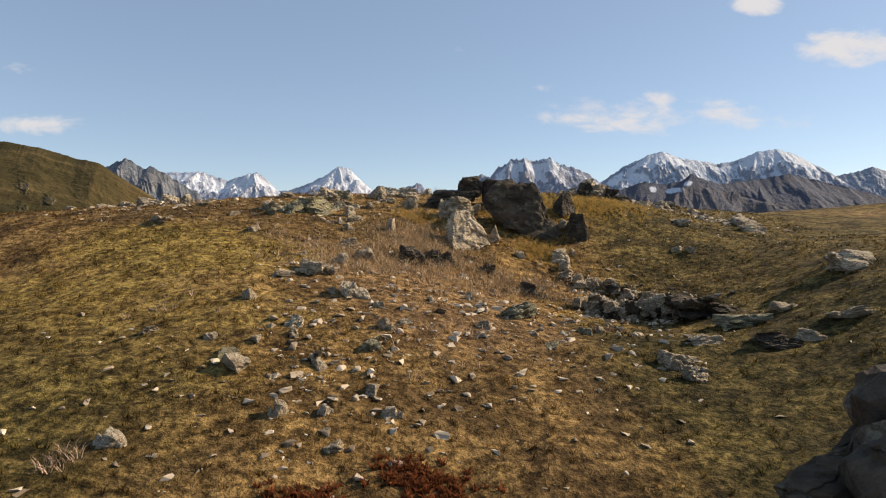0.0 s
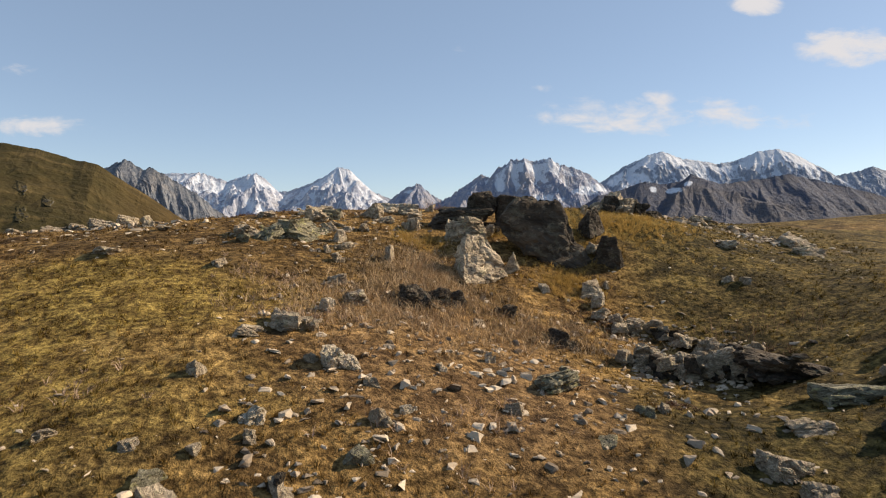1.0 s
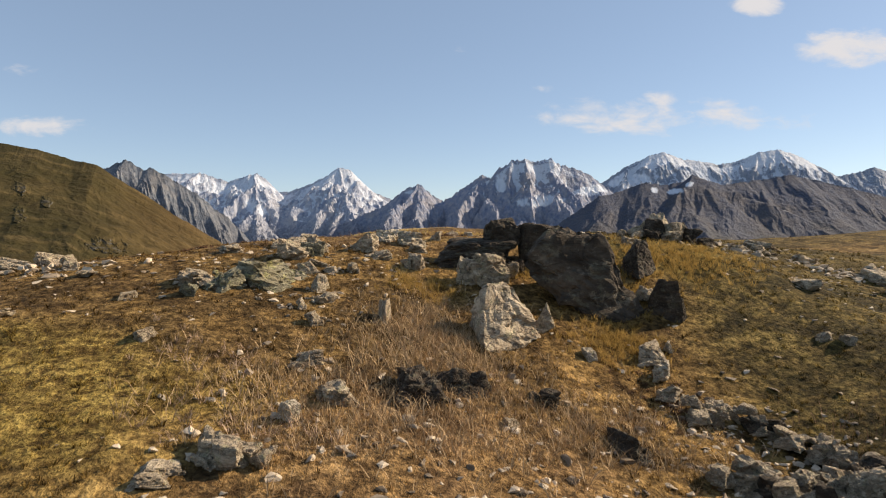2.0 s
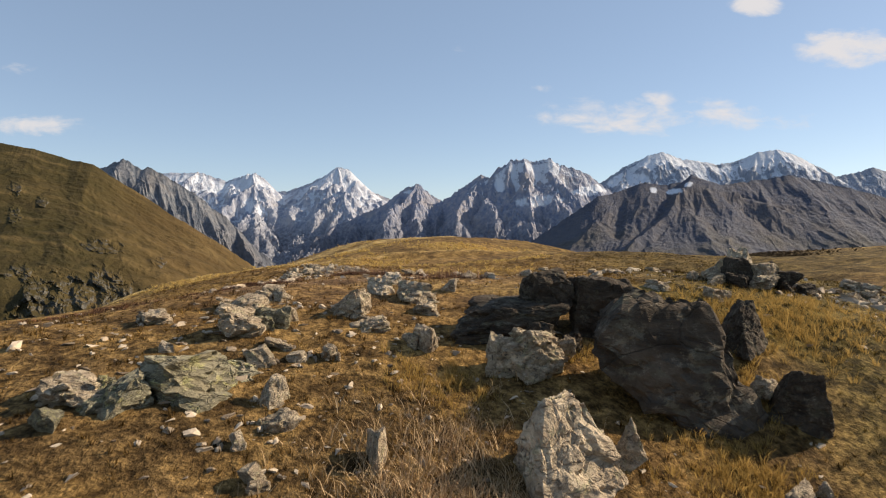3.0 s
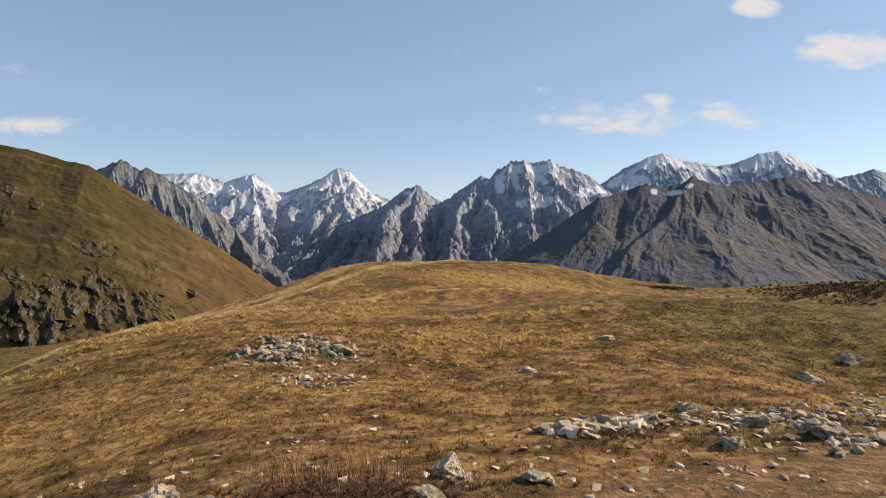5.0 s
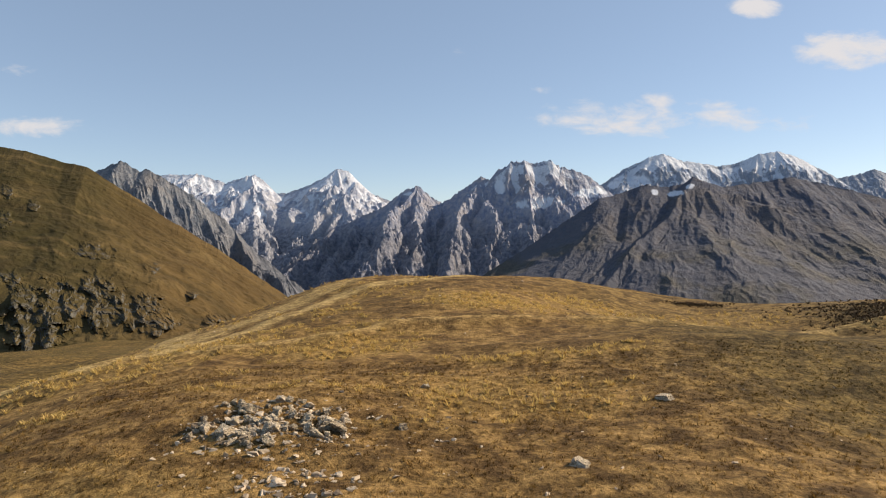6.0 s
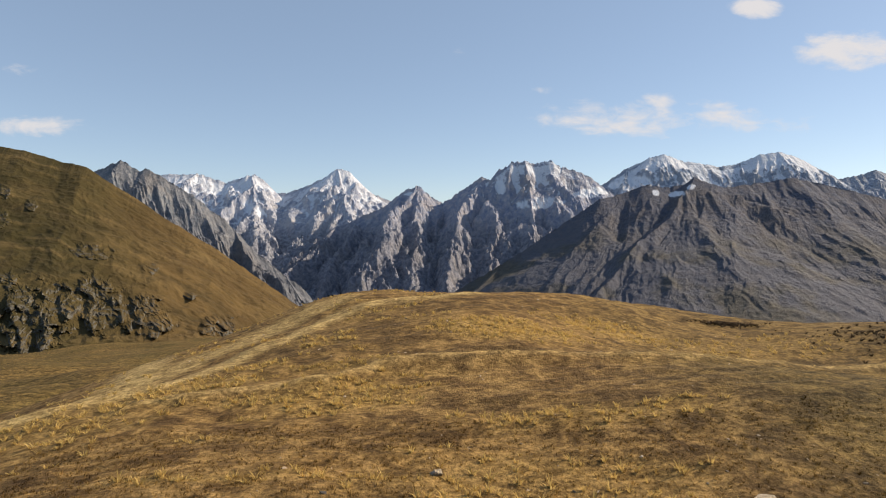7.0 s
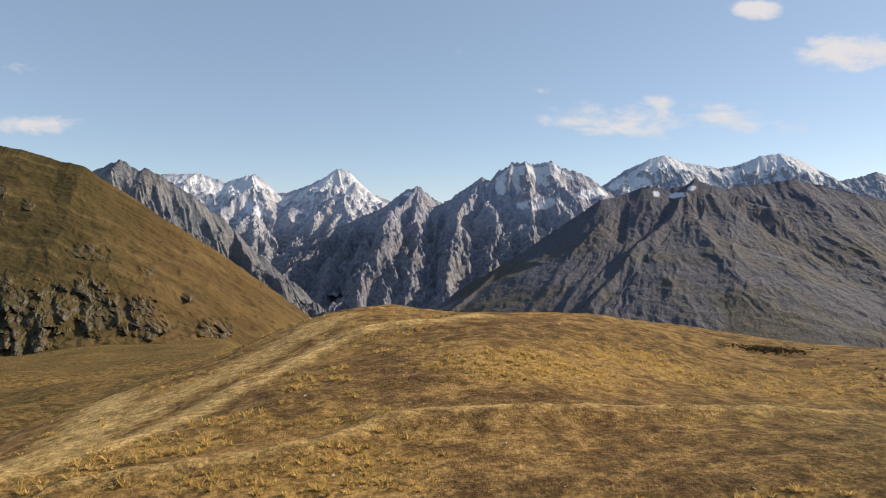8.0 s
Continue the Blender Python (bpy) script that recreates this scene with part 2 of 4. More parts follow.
    bare = np.maximum(bare, smooth(4.0, 2.0, np.hypot(x + 0.5, (y - 15.5) / 1.2) + 1.5 * wobble) * 0.65)
    bare = np.maximum(bare, smooth(5.5, 3.0, np.hypot((x + 4.5) / 1.5, y - 30.2) + wobble) * 0.5)
    return worn, green_and_shade, heath, bare, gold


# ---- materials ----
def leafy(name, build):
    """Thin dry blades: half the light goes through."""
    m = bpy.data.materials.new(name)
    m.use_nodes = True
    n = Nodes(m.node_tree)
    colour = build(n)[0]
    front = n.add("ShaderNodeBsdfDiffuse", (), Color=colour).outputs[0]
    through_it = n.add("ShaderNodeBsdfTranslucent", (), Color=colour).outputs[0]
    n.add("ShaderNodeOutputMaterial", (), Surface=n.add("ShaderNodeMixShader", (), i0=0.5, i1=front, i2=through_it).outputs[0])
    return m


def material(name, build, gloss=0.5):
    m = bpy.data.materials.new(name)
    m.use_nodes = True
    n = Nodes(m.node_tree)
    colour, rough, height, strength, reach = build(n)
    shader = n.add("ShaderNodeBsdfPrincipled", (), Base_Color=colour if isinstance(colour, bpy.types.NodeSocket) else (*colour, 1), Roughness=rough)
    shader.inputs["Specular IOR Level"].default_value = gloss
    if height is not None:
        n.tree.links.new(n.add("ShaderNodeBump", (), Strength=strength, Distance=reach, Height=height).outputs[0], shader.inputs["Normal"])
    n.add("ShaderNodeOutputMaterial", (), Surface=shader.outputs[0])
    return m


def where(n):
    return n.add("ShaderNodeNewGeometry").outputs["Position"]


def lookup(n, name):
    return n.add("ShaderNodeAttribute", {"attribute_name": name}).outputs["Fac"]


def meadow_colour(n, place):
    """Dry autumn turf: straw, ochre and brown in patches, dark olive with painted shade on some slopes."""
    broad = n.noise(place, 0.16, 5.0, 0.6)
    patch = n.noise(place, 0.75, 5.0, 0.62, 0.4)
    fine = n.noise(place, 5.5, 4.0, 0.65)
    hummocky = n.span(n.add("ShaderNodeSeparateXYZ", (), i0=place).outputs[1], 22.0, 36.0, 1.0, 0.55)
    tint = n.mix(n.span(patch, 0.36, 0.62), (0.104, 0.064, 0.029), (0.295, 0.189, 0.078))
    tint = n.mix(n.span(broad, 0.42, 0.66, 0.0, 0.8), tint, n.mix(n.span(patch, 0.35, 0.6), (0.145, 0.089, 0.039), (0.33, 0.216, 0.091)))
    tint = n.mix(n.math("MULTIPLY", lookup(n, "gold"), n.span(fine, 0.3, 0.6, 0.3, 0.9)), tint, n.mix(n.span(hummocky, 0.55, 1.0), (0.35, 0.234, 0.087), (0.28, 0.208, 0.063)))
    tint = n.mix(n.math("MULTIPLY", lookup(n, "heath"), n.span(patch, 0.35, 0.62, 0.92, 0.45)), tint, n.mix(fine, (0.066, 0.044, 0.021), (0.165, 0.108, 0.05)))
    # Olive turf, darkened further to stand in for slope shade.
    tint = n.mix(n.math("MULTIPLY", lookup(n, "green_and_shade"), n.span(fine, 0.3, 0.7, 0.95, 0.6)), tint, n.mix(n.span(patch, 0.35, 0.65), (0.034, 0.034, 0.011), (0.095, 0.083, 0.027)))
    tint = n.mix(n.math("MULTIPLY", lookup(n, "bare"), n.span(fine, 0.3, 0.65, 0.95, 0.6)), tint, (0.225, 0.142, 0.086))
    tint = n.mix(n.math("MULTIPLY", lookup(n, "worn"), n.span(fine, 0.25, 0.6, 0.7, 1.0)), tint, (0.58, 0.43, 0.2))
    tint = n.mix(hummocky, tint, n.mix(n.span(fine, 0.32, 0.66), (0.34, 0.32, 0.28), (1.34, 1.33, 1.28)), "MULTIPLY")
    clump = n.noise(n.stretch(place, (1.0, 1.5, 1.0)), 1.5, 3.0, 0.6, 0.3)
    tint = n.mix(1.0, tint, n.mix(n.span(clump, 0.4, 0.6), (0.7, 0.67, 0.63), (1.2, 1.18, 1.14)), "MULTIPLY")
    grit = n.noise(place, 13.0, 4.0, 0.75)
    return n.mix(hummocky, tint, n.mix(n.span(grit, 0.34, 0.66), (0.55, 0.53, 0.5), (1.34, 1.33, 1.3)), "MULTIPLY"), fine


def turf(n):
    place = where(n)
    tint, fine = meadow_colour(n, place)
    grit = n.noise(place, 26.0, 3.0, 0.7)
    height = n.math("ADD", n.math("MULTIPLY", fine, 1.0), n.math("MULTIPLY", grit, 0.35))
    return tint, 0.95, height, 1.0, 0.12


def blades(n):
    place = where(n)
    tint, fine = meadow_colour(n, place)
    one = n.add("ShaderNodeNewGeometry").outputs["Random Per Island"]
    return n.mix(1.0, tint, n.mix(one, (0.5, 0.48, 0.45), (1.4, 1.4, 1.32)), "MULTIPLY"), 0.85, None, 0, 0


def stone(dark, light, lichen, warm, pale):
    def build(n):
        place = n.add("ShaderNodeTexCoord").outputs["Object"]
        one = n.add("ShaderNodeObjectInfo").outputs["Random"]
        shifted = n.add("ShaderNodeVectorMath", {"operation": "ADD"}, i0=place, i1=n.math("MULTIPLY", one, 37.0)).outputs[0]
        bands = n.noise(n.stretch(shifted, (1.0, 1.3, 1.7)), 2.6, 7.0, 0.7, 0.8)
        grain = n.noise(shifted, 22.0, 4.0, 0.7)
        crack = n.add("ShaderNodeTexVoronoi", {"feature": "DISTANCE_TO_EDGE"}, Vector=n.add("ShaderNodeVectorMath", {"operation": "ADD"}, i0=n.stretch(shifted, (1.0, 1.0, 1.9)), i1=n.stretch(n.add("ShaderNodeTexNoise", (), Vector=shifted, Scale=3.0, Detail=4.0).outputs[1], (0.7, 0.7, 0.7))).outputs[0], Scale=2.2).outputs["Distance"]
        crack = n.span(crack, 0.0, 0.035)
        tint = n.mix(n.span(bands, 0.32, 0.68), dark, light)
        tint = n.mix(n.span(n.noise(shifted, 1.3, 3.0), 0.5, 0.72, 0.0, 0.5), tint, warm)
        spots = n.span(n.noise(shifted, 5.0, 6.0, 0.72), 0.54, 0.62, 0.0, 0.8)
        tint = n.mix(spots, tint, lichen)
        crust = n.span(n.noise(shifted, 9.0, 7.0, 0.78), 0.52, 0.62, 0.0, 0.6)
        tint = n.mix(n.math("MULTIPLY", crust, n.span(n.noise(shifted, 1.7, 4.0, 0.6), 0.4, 0.56)), tint, pale)
        tint = n.mix(n.span(n.noise(shifted, 8.0, 6.0, 0.75), 0.55, 0.64, 0.0, 0.75), tint, (0.05, 0.047, 0.042))
        tint = n.mix(1.0, tint, n.mix(grain, (0.65, 0.65, 0.65), (1.3, 1.3, 1.3)), "MULTIPLY")
        tint = n.mix(n.math("MULTIPLY", n.math("SUBTRACT", 1.0, crack), 0.25), tint, (0.05, 0.045, 0.04))
        height = n.math("ADD", n.math("ADD", bands, n.math("MULTIPLY", grain, 0.35)), n.math("MULTIPLY", crack, 0.25))
        return tint, 0.9, height, 1.0, 0.14
    return build


def peak(hazed_rock_low, hazed_rock_high, earth, grassy):
    """Far rock faces: grey rock in bands, blued for haze, brown scree in the hollows, snow where it lies."""
    def build(n):
        geometry = n.add("ShaderNodeNewGeometry")
        place = geometry.outputs["Position"]
        wide = n.noise(place, 0.005, 5.0, 0.6)
        fine = n.noise(place, 0.045, 6.0, 0.72)
        streak = n.noise(n.stretch(place, (0.03, 0.03, 0.007)), 1.0, 5.0, 0.65, 0.5)
        # Distance haze is painted into both rock colours as blue.
        tint = n.mix(n.span(n.math("ADD", n.math("MULTIPLY", fine, 0.6), n.math("MULTIPLY", streak, 0.4)), 0.38, 0.62), hazed_rock_low, hazed_rock_high)
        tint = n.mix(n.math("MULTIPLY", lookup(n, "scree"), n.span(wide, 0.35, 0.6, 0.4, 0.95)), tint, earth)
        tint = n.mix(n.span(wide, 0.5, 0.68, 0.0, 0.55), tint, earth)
        # The lower slopes turn darker and blue-grey.
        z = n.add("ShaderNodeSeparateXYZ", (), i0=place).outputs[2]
        lower_tint = n.math("MULTIPLY", n.span(n.math("ADD", z, n.math("MULTIPLY", wide, 260.0)), 250.0, 40.0), n.span(fine, 0.36, 0.6, 0.85, 0.4))
        tint = n.mix(lower_tint, tint, (0.095, 0.1, 0.118))
        if grassy:
            meadow = n.math("MULTIPLY", n.span(z, 120.0, -140.0), n.span(n.noise(n.stretch(place, (1.0, 1.0, 0.5)), 0.004, 6.0, 0.6), 0.46, 0.62, 0.0, 0.8))
            tint = n.mix(meadow, tint, n.mix(n.span(fine, 0.35, 0.65), (0.072, 0.07, 0.058), (0.112, 0.1, 0.076)))
        dusting = n.math("ADD", lookup(n, "snow"), n.math("MULTIPLY", n.math("SUBTRACT", n.noise(place, 0.07, 6.0, 0.78), 0.5), 2.2))
        snow = n.math("MAXIMUM", n.span(dusting, 0.5, 0.8, 0.0, 0.85), lookup(n, "glacier"))
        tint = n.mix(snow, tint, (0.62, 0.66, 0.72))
        return tint, 0.9, fine, 0.9, 10.0
    return build


def hillside_look(n):
    """Autumn grass in slanting streaks, olive to golden, with dark rock bands."""
    geometry = n.add("ShaderNodeNewGeometry")
    place = geometry.outputs["Position"]
    wide, fine = n.noise(place, 0.012, 5.0, 0.6), n.noise(place, 0.11, 6.0, 0.72)
    grass = n.mix(n.span(wide, 0.35, 0.65), (0.038, 0.032, 0.012), (0.062, 0.048, 0.019))
    golden = n.mix(n.span(wide, 0.35, 0.65), (0.084, 0.055, 0.023), (0.122, 0.08, 0.032))
    tint = n.mix(lookup(n, "dry"), grass, golden)
    tint = n.mix(n.span(lookup(n, "rill"), 0.52, 0.72, 0.0, 0.6), tint, (0.155, 0.108, 0.047))
    tint = n.mix(n.span(lookup(n, "rill"), 0.46, 0.3, 0.0, 0.6), tint, (0.05, 0.037, 0.016))
    tint = n.mix(n.span(fine, 0.52, 0.68, 0.0, 0.75), tint, (0.045, 0.034, 0.017))
    rock = n.mix(n.span(n.noise(place, 0.2, 6.0, 0.7), 0.3, 0.7), (0.03, 0.03, 0.029), (0.135, 0.128, 0.108))
    steep = n.span(n.add("ShaderNodeSeparateXYZ", (), i0=geometry.outputs["Normal"]).outputs[2], 0.82, 0.55)
    crag = n.math("MULTIPLY", lookup(n, "cliff"), n.math("ADD", n.math("MULTIPLY", steep, 0.9), n.span(fine, 0.42, 0.6, 0.0, 0.5)))
    tint = n.mix(n.span(crag, 0.3, 0.6), tint, rock)
    return tint, 0.95, fine, 0.8, 3.0


def straw(low, high):
    def build(n):
        one = n.add("ShaderNodeNewGeometry").outputs["Random Per Island"]
        return n.mix(one, low, high), 0.8, None, 0, 0
    return build


TURF = material("dry_turf", turf, 0.1)
BLADES = leafy("dry_grass", blades)
GREY_STONE = material("lichen_grey_stone", stone((0.26, 0.2, 0.138), (0.64, 0.52, 0.37), (0.42, 0.375, 0.23), (0.3, 0.2, 0.12), (0.7, 0.6, 0.45)), 0.2)
PALE_STONE = material("pale_stone", stone((0.42, 0.345, 0.25), (0.8, 0.68, 0.52), (0.52, 0.45, 0.27), (0.48, 0.33, 0.2), (0.8, 0.7, 0.56)), 0.2)
# The boulders' deep shade is put into this brown stone's base colour.
SHADED_STONE = material("shaded_brown_stone", stone((0.034, 0.026, 0.019), (0.105, 0.08, 0.057), (0.12, 0.108, 0.074), (0.085, 0.058, 0.038), (0.24, 0.21, 0.155)), 0.2)
LICHEN_STONE = material("yellow_lichen_stone", stone((0.13, 0.118, 0.08), (0.36, 0.325, 0.225), (0.44, 0.41, 0.19), (0.27, 0.22, 0.13), (0.54, 0.52, 0.34)), 0.2)
STALK_TAN = material("dry_stalk", straw((0.28, 0.18, 0.095), (0.6, 0.43, 0.25)), 0.2)
STALK_RED = material("dead_dock_plant", straw((0.055, 0.03, 0.018), (0.19, 0.092, 0.05)), 0.2)
TUSSOCK = leafy("straw_tussock", straw((0.42, 0.29, 0.105), (0.72, 0.52, 0.2)))
STALK_RUSSET = material("russet_stalk", straw((0.15, 0.08, 0.048), (0.38, 0.22, 0.14)), 0.2)
GOLDEN = leafy("golden_grass", straw((0.26, 0.165, 0.05), (0.5, 0.34, 0.12)))
BUSH_RED = leafy("withered_red_leaf", straw((0.07, 0.026, 0.013), (0.3, 0.105, 0.045)))
STALK_DARK = material("dark_heath", straw((0.05, 0.033, 0.017), (0.15, 0.092, 0.045)), 0.2)
STALK_PINK = material("pale_dead_twig", straw((0.3, 0.2, 0.14), (0.56, 0.4, 0.3)), 0.2)


# ---- builders ----
def mesh_from(name, verts, faces, mat, smooth_faces=True):
    """A mesh from arrays of corners and of equal-sided faces."""
    data = bpy.data.meshes.new(name)
    verts, faces = np.asarray(verts, np.float32), np.asarray(faces, np.int32)
    sides = faces.shape[1]
    data.vertices.add(len(verts))
    data.vertices.foreach_set("co", verts.ravel())
    data.loops.add(faces.size)
    data.loops.foreach_set("vertex_index", faces.ravel())
    data.polygons.add(len(faces))
    data.polygons.foreach_set("loop_start", np.arange(0, faces.size, sides, dtype=np.int32))
    data.polygons.foreach_set("use_smooth", np.full(len(faces), smooth_faces))
    data.update(calc_edges=True)
    data.validate()
    data.materials.append(mat)
    return data


def layer(data, name, values):
    data.attributes.new(name, "FLOAT", "POINT").data.foreach_set("value", np.asarray(values, np.float32).ravel())


def grid_faces(rows, columns):
    k = np.arange((rows - 1) * columns).reshape(rows - 1, columns)[:, :-1].ravel()
    return np.stack([k, k + 1, k + columns + 1, k + columns], 1)


def with_cover(data, x, y, each=1):
    for key, values in zip(("worn", "green_and_shade", "heath", "bare", "gold"), cover(x, y)):
        layer(data, key, np.repeat(values, each) if each > 1 else values)


def graded(low, high, step, reach_low, reach_high, growth_low, growth_high):
    """Coordinates in even steps from low to high, and in growing ones beyond."""
    middle = list(np.arange(low, high + step / 2, step))
    before, after = [], []
    for way, reach, growth, made in ((-1, reach_low, growth_low, before), (1, reach_high, growth_high, after)):
        d, edge = step, middle[0] if way < 0 else middle[-1]
        while way * edge < way * reach:
            d *= growth
            edge += way * d
            made.append(edge)
    return np.array(before[::-1] + middle + after)


def build_ground():
    xs = graded(-13, 13, 0.23, -4900, 4900, 1.037, 1.037)
    ys = graded(4, 54, 0.23, -4900, 4900, 1.12, 1.021)
    gx, gy = np.meshgrid(xs, ys)
    data = mesh_from("ground", np.stack([gx, gy, ground_at(gx, gy)], -1).reshape(-1, 3), grid_faces(len(ys), len(xs)), TURF)
    with_cover(data, gx.ravel(), gy.ravel())
    tagged(new("ground", data), "dry golden-brown alpine turf rolling over a knoll", "ground", kind="structure")


build_ground()


def crest_line(knots, count):
    k = np.array(knots, float)
    t = np.r_[0, np.cumsum(np.hypot(np.diff(k[:, 0]), np.diff(k[:, 2])))]
    s = np.linspace(0, t[-1], count)
    return np.stack([np.interp(s, t, k[:, i]) for i in range(3)], 1), s


EYE_X, EYE_Y, EYE_Z = -1.4, 18.6, 8.5  # the knoll, from which the far ranges are laid out


def from_view(points, distance):
    """Points far off from their sideways and upward tangents as seen from the knoll, at a distance (or one each)."""
    made = []
    for side, up, *own in points:
        d = own[0] if own else distance
        made.append((EYE_X + side * d, EYE_Y + d, EYE_Z + up * d))
    return made


def spur_lines(crest, run, foot, spacing, lean, steep, rng, quiet):
    """Ridges that run down from a crest towards the valley, with side ridges: lists of points, each with its own flank slope."""
    made = []
    length = np.r_[0, np.cumsum(np.hypot(np.diff(crest[:, 0]), np.diff(crest[:, 1])))]
    place = rng.uniform(0.2, 0.8) * spacing
    while place < length[-1]:
        # Start at the highest point of the stretch.
        near = np.where(np.abs(length - place) < 0.4 * spacing)[0]
        top = crest[near[np.argmax(crest[near, 2])]] if len(near) else crest[np.argmin(np.abs(length - place))]
        side = (top[0] - EYE_X) / (top[1] - EYE_Y)
        drift = np.interp(side, *lean) if isinstance(lean, tuple) else lean
        drift += rng.normal(0, 0.22)
        reach = run * rng.uniform(0.65, 1.0)
        steps = 9
        line = []
        for k in range(steps):
            t = k / (steps - 1)
            sway = 0.06 * run * math.sin(t * rng.uniform(3, 6)) * t
            drop = (top[2] - foot) * (0.42 * t + 0.5 * t**0.75) * rng.uniform(0.97, 1.03)
            line.append((top[0] + drift * reach * t + sway, top[1] - reach * t, top[2] - drop - (6 if k else 0)))
        made.append((line, steep))
        for k in range(1, steps - 1):
            for way in (-1, 1):
                if rng.uniform() < 0.5:
                    far = reach * rng.uniform(0.12, 0.26)
                    turn = way * rng.uniform(0.55, 1.1) + drift
                    x, y, z = line[k]
                    fall = far * rng.uniform(0.45, 0.7)
                    made.append(([(x, y, z - 3), (x + far * 0.5 * math.sin(turn), y - far * 0.5 * math.cos(turn), z - fall * 0.42), (x + far * math.sin(turn * 0.8), y - far * math.cos(turn * 0.8), z - fall)], steep * 1.08))
        place += spacing * rng.uniform(0.75, 1.3) * (2.2 if side < quiet else 1.0)
    return made


def range_mesh(name, knots, run, foot, spacing, steep, rough, jag, look_of, seed, lean=0.0, hand=(), snowline=350, spread=80, glaciers=(), columns=420, rows=190, cliffs=1.25, grain=150, long=2.0, bend=0.3, quiet=-9.0):
    """A mountain range: a crest through the knots, spurs and side ridges that fall from it, gullies between them, and a back slope."""
    rng = np.random.default_rng(seed)
    crest, s = crest_line(knots, columns)
    crest[:, 2] += jag * (0.7 * fractal(s / 150, s * 0 + seed, 6, seed, 0.75) + 1.1 * (ridged(s / 48, s * 0 - seed, 4, seed + 5, 0.7) - 0.6))
    coarse = crest[::4]
    lines = [(coarse.tolist(), cliffs)] + spur_lines(crest, run, foot, spacing, lean, steep, rng, quiet) + [(from_view(line, 0), steep * 1.1) for line in hand]
    d0 = crest[:, 1] - EYE_Y
    u = (crest[:, 0] - EYE_X) / d0
    v = np.r_[np.linspace(-0.22, 0, 8)[:-1], np.linspace(0, 1, rows) ** 1.15]
    vv, uu = np.meshgrid(v, u, indexing="ij")
    d = d0[None] - vv * run
    x, y = EYE_X + uu * d, EYE_Y + d
    calm = smooth(0.0, 0.16, np.abs(vv))
    size = spacing * 0.5
    wx = x + calm * (bend * size * fractal(x / size, y / size, 4, seed + 1, 0.6) + 0.2 * bend * size * fractal(x / 28, y / 28, 2, seed + 8))
    wy = y + calm * (bend * size * fractal(x / size + 9, y / size, 4, seed + 2, 0.6) + 0.2 * bend * size * fractal(x / 28 + 4, y / 28, 2, seed + 9))
    z = np.full(x.shape, float(foot))
    for line, slope in lines:
        for (ax, ay, az), (bx, by, bz) in zip(line, line[1:]):
            reach = max(az, bz) - foot
            lo, hi = min(ax, bx) - reach / slope, max(ax, bx) + reach / slope
            touched = (wx > lo) & (wx < hi) & (wy > min(ay, by) - reach / slope) & (wy < max(ay, by) + reach / slope)
            px, py = wx[touched], wy[touched]
            l2 = (bx - ax) ** 2 + (by - ay) ** 2 + 1e-6
            t = np.clip(((px - ax) * (bx - ax) + (py - ay) * (by - ay)) / l2, 0, 1)
            away = np.hypot(px - ax - t * (bx - ax), py - ay - t * (by - ay))
            h = az + (bz - az) * t - slope * away * (1 - 0.22 * np.minimum(away / 400, 1))
            z[touched] = np.maximum(z[touched], h)
    # The crest itself is kept exactly; ribs and gullies roughen all below it.
    z = np.where(np.abs(vv) < 1e-9, crest[None, :, 2], z)
    fall = vv * run
    drift = np.interp(uu, *lean) if isinstance(lean, tuple) else lean
    across = x - drift * fall + 0.25 * grain * fractal(x / grain, y / grain, 4, seed + 12, 0.6)
    relief = eroded(across / grain + seed, fall / (grain * long), 6, seed + 3, 0.55, 0.25) - 0.45
    ribs = ridged(across / (0.3 * grain), fall / (0.3 * grain * long), 4, seed + 7, 0.6) - 0.5
    z = z + rough * smooth(0.0, 0.1, np.abs(vv)) * smooth(quiet - 0.15, quiet + 0.1, uu + 0.25 * vv) * (relief + 0.3 * ribs)
    z = np.where(vv < 0, crest[None, :, 2] + vv * run * 0.8, z)
    data = mesh_from(name, np.stack([x, y, z], -1).reshape(-1, 3), grid_faces(len(v), columns), look_of, False)

    def blurred(field, width):
        kernel = np.exp(-((np.arange(-2 * width, 2 * width + 1) / width) ** 2))
        kernel /= kernel.sum()
        rowwise = np.apply_along_axis(lambda r: np.convolve(np.pad(r, 2 * width, mode="edge"), kernel, "valid"), 1, field)
        return np.apply_along_axis(lambda r: np.convolve(np.pad(r, 2 * width, mode="edge"), kernel, "valid"), 0, rowwise)

    hollow = blurred(z, 5) - z
    steepness = np.hypot(np.gradient(z, axis=0) / np.maximum(np.abs(np.gradient(y, axis=0)), 0.5), np.gradient(z, axis=1) / np.maximum(np.abs(np.gradient(x, axis=1)), 0.5))
    side, up = (x - EYE_X) / (y - EYE_Y), (z - EYE_Z) / (y - EYE_Y)
    # Snow lies high up, in hollows and on ledges; ice fills the named basins.
    snow = 0.75 * (z - snowline) / spread + 0.1 * np.clip(hollow, -8, 12) - 0.6 * (steepness - 0.95) + 0.7 * fractal(x / 200, y / 200, 4, seed + 21, 0.6)
    ice = np.zeros(x.shape)
    for gx, gz, wide_x, high, tilt in glaciers:
        a = ((side - gx) + tilt * (up - gz)) / wide_x
        ice = np.maximum(ice, smooth(1.15, 0.85, np.hypot(a, (up - gz) / high) + 0.95 * fractal(side * 60, up * 100, 5, seed + 31, 0.65) - 0.02 * np.clip(hollow, -20, 20)))
    layer(data, "snow", smooth(-0.9, 1.1, snow))
    layer(data, "glacier", ice * smooth(-11, -2, hollow))
    layer(data, "scree", smooth(0, 9, hollow) * smooth(1.1, 0.6, steepness))
    return data


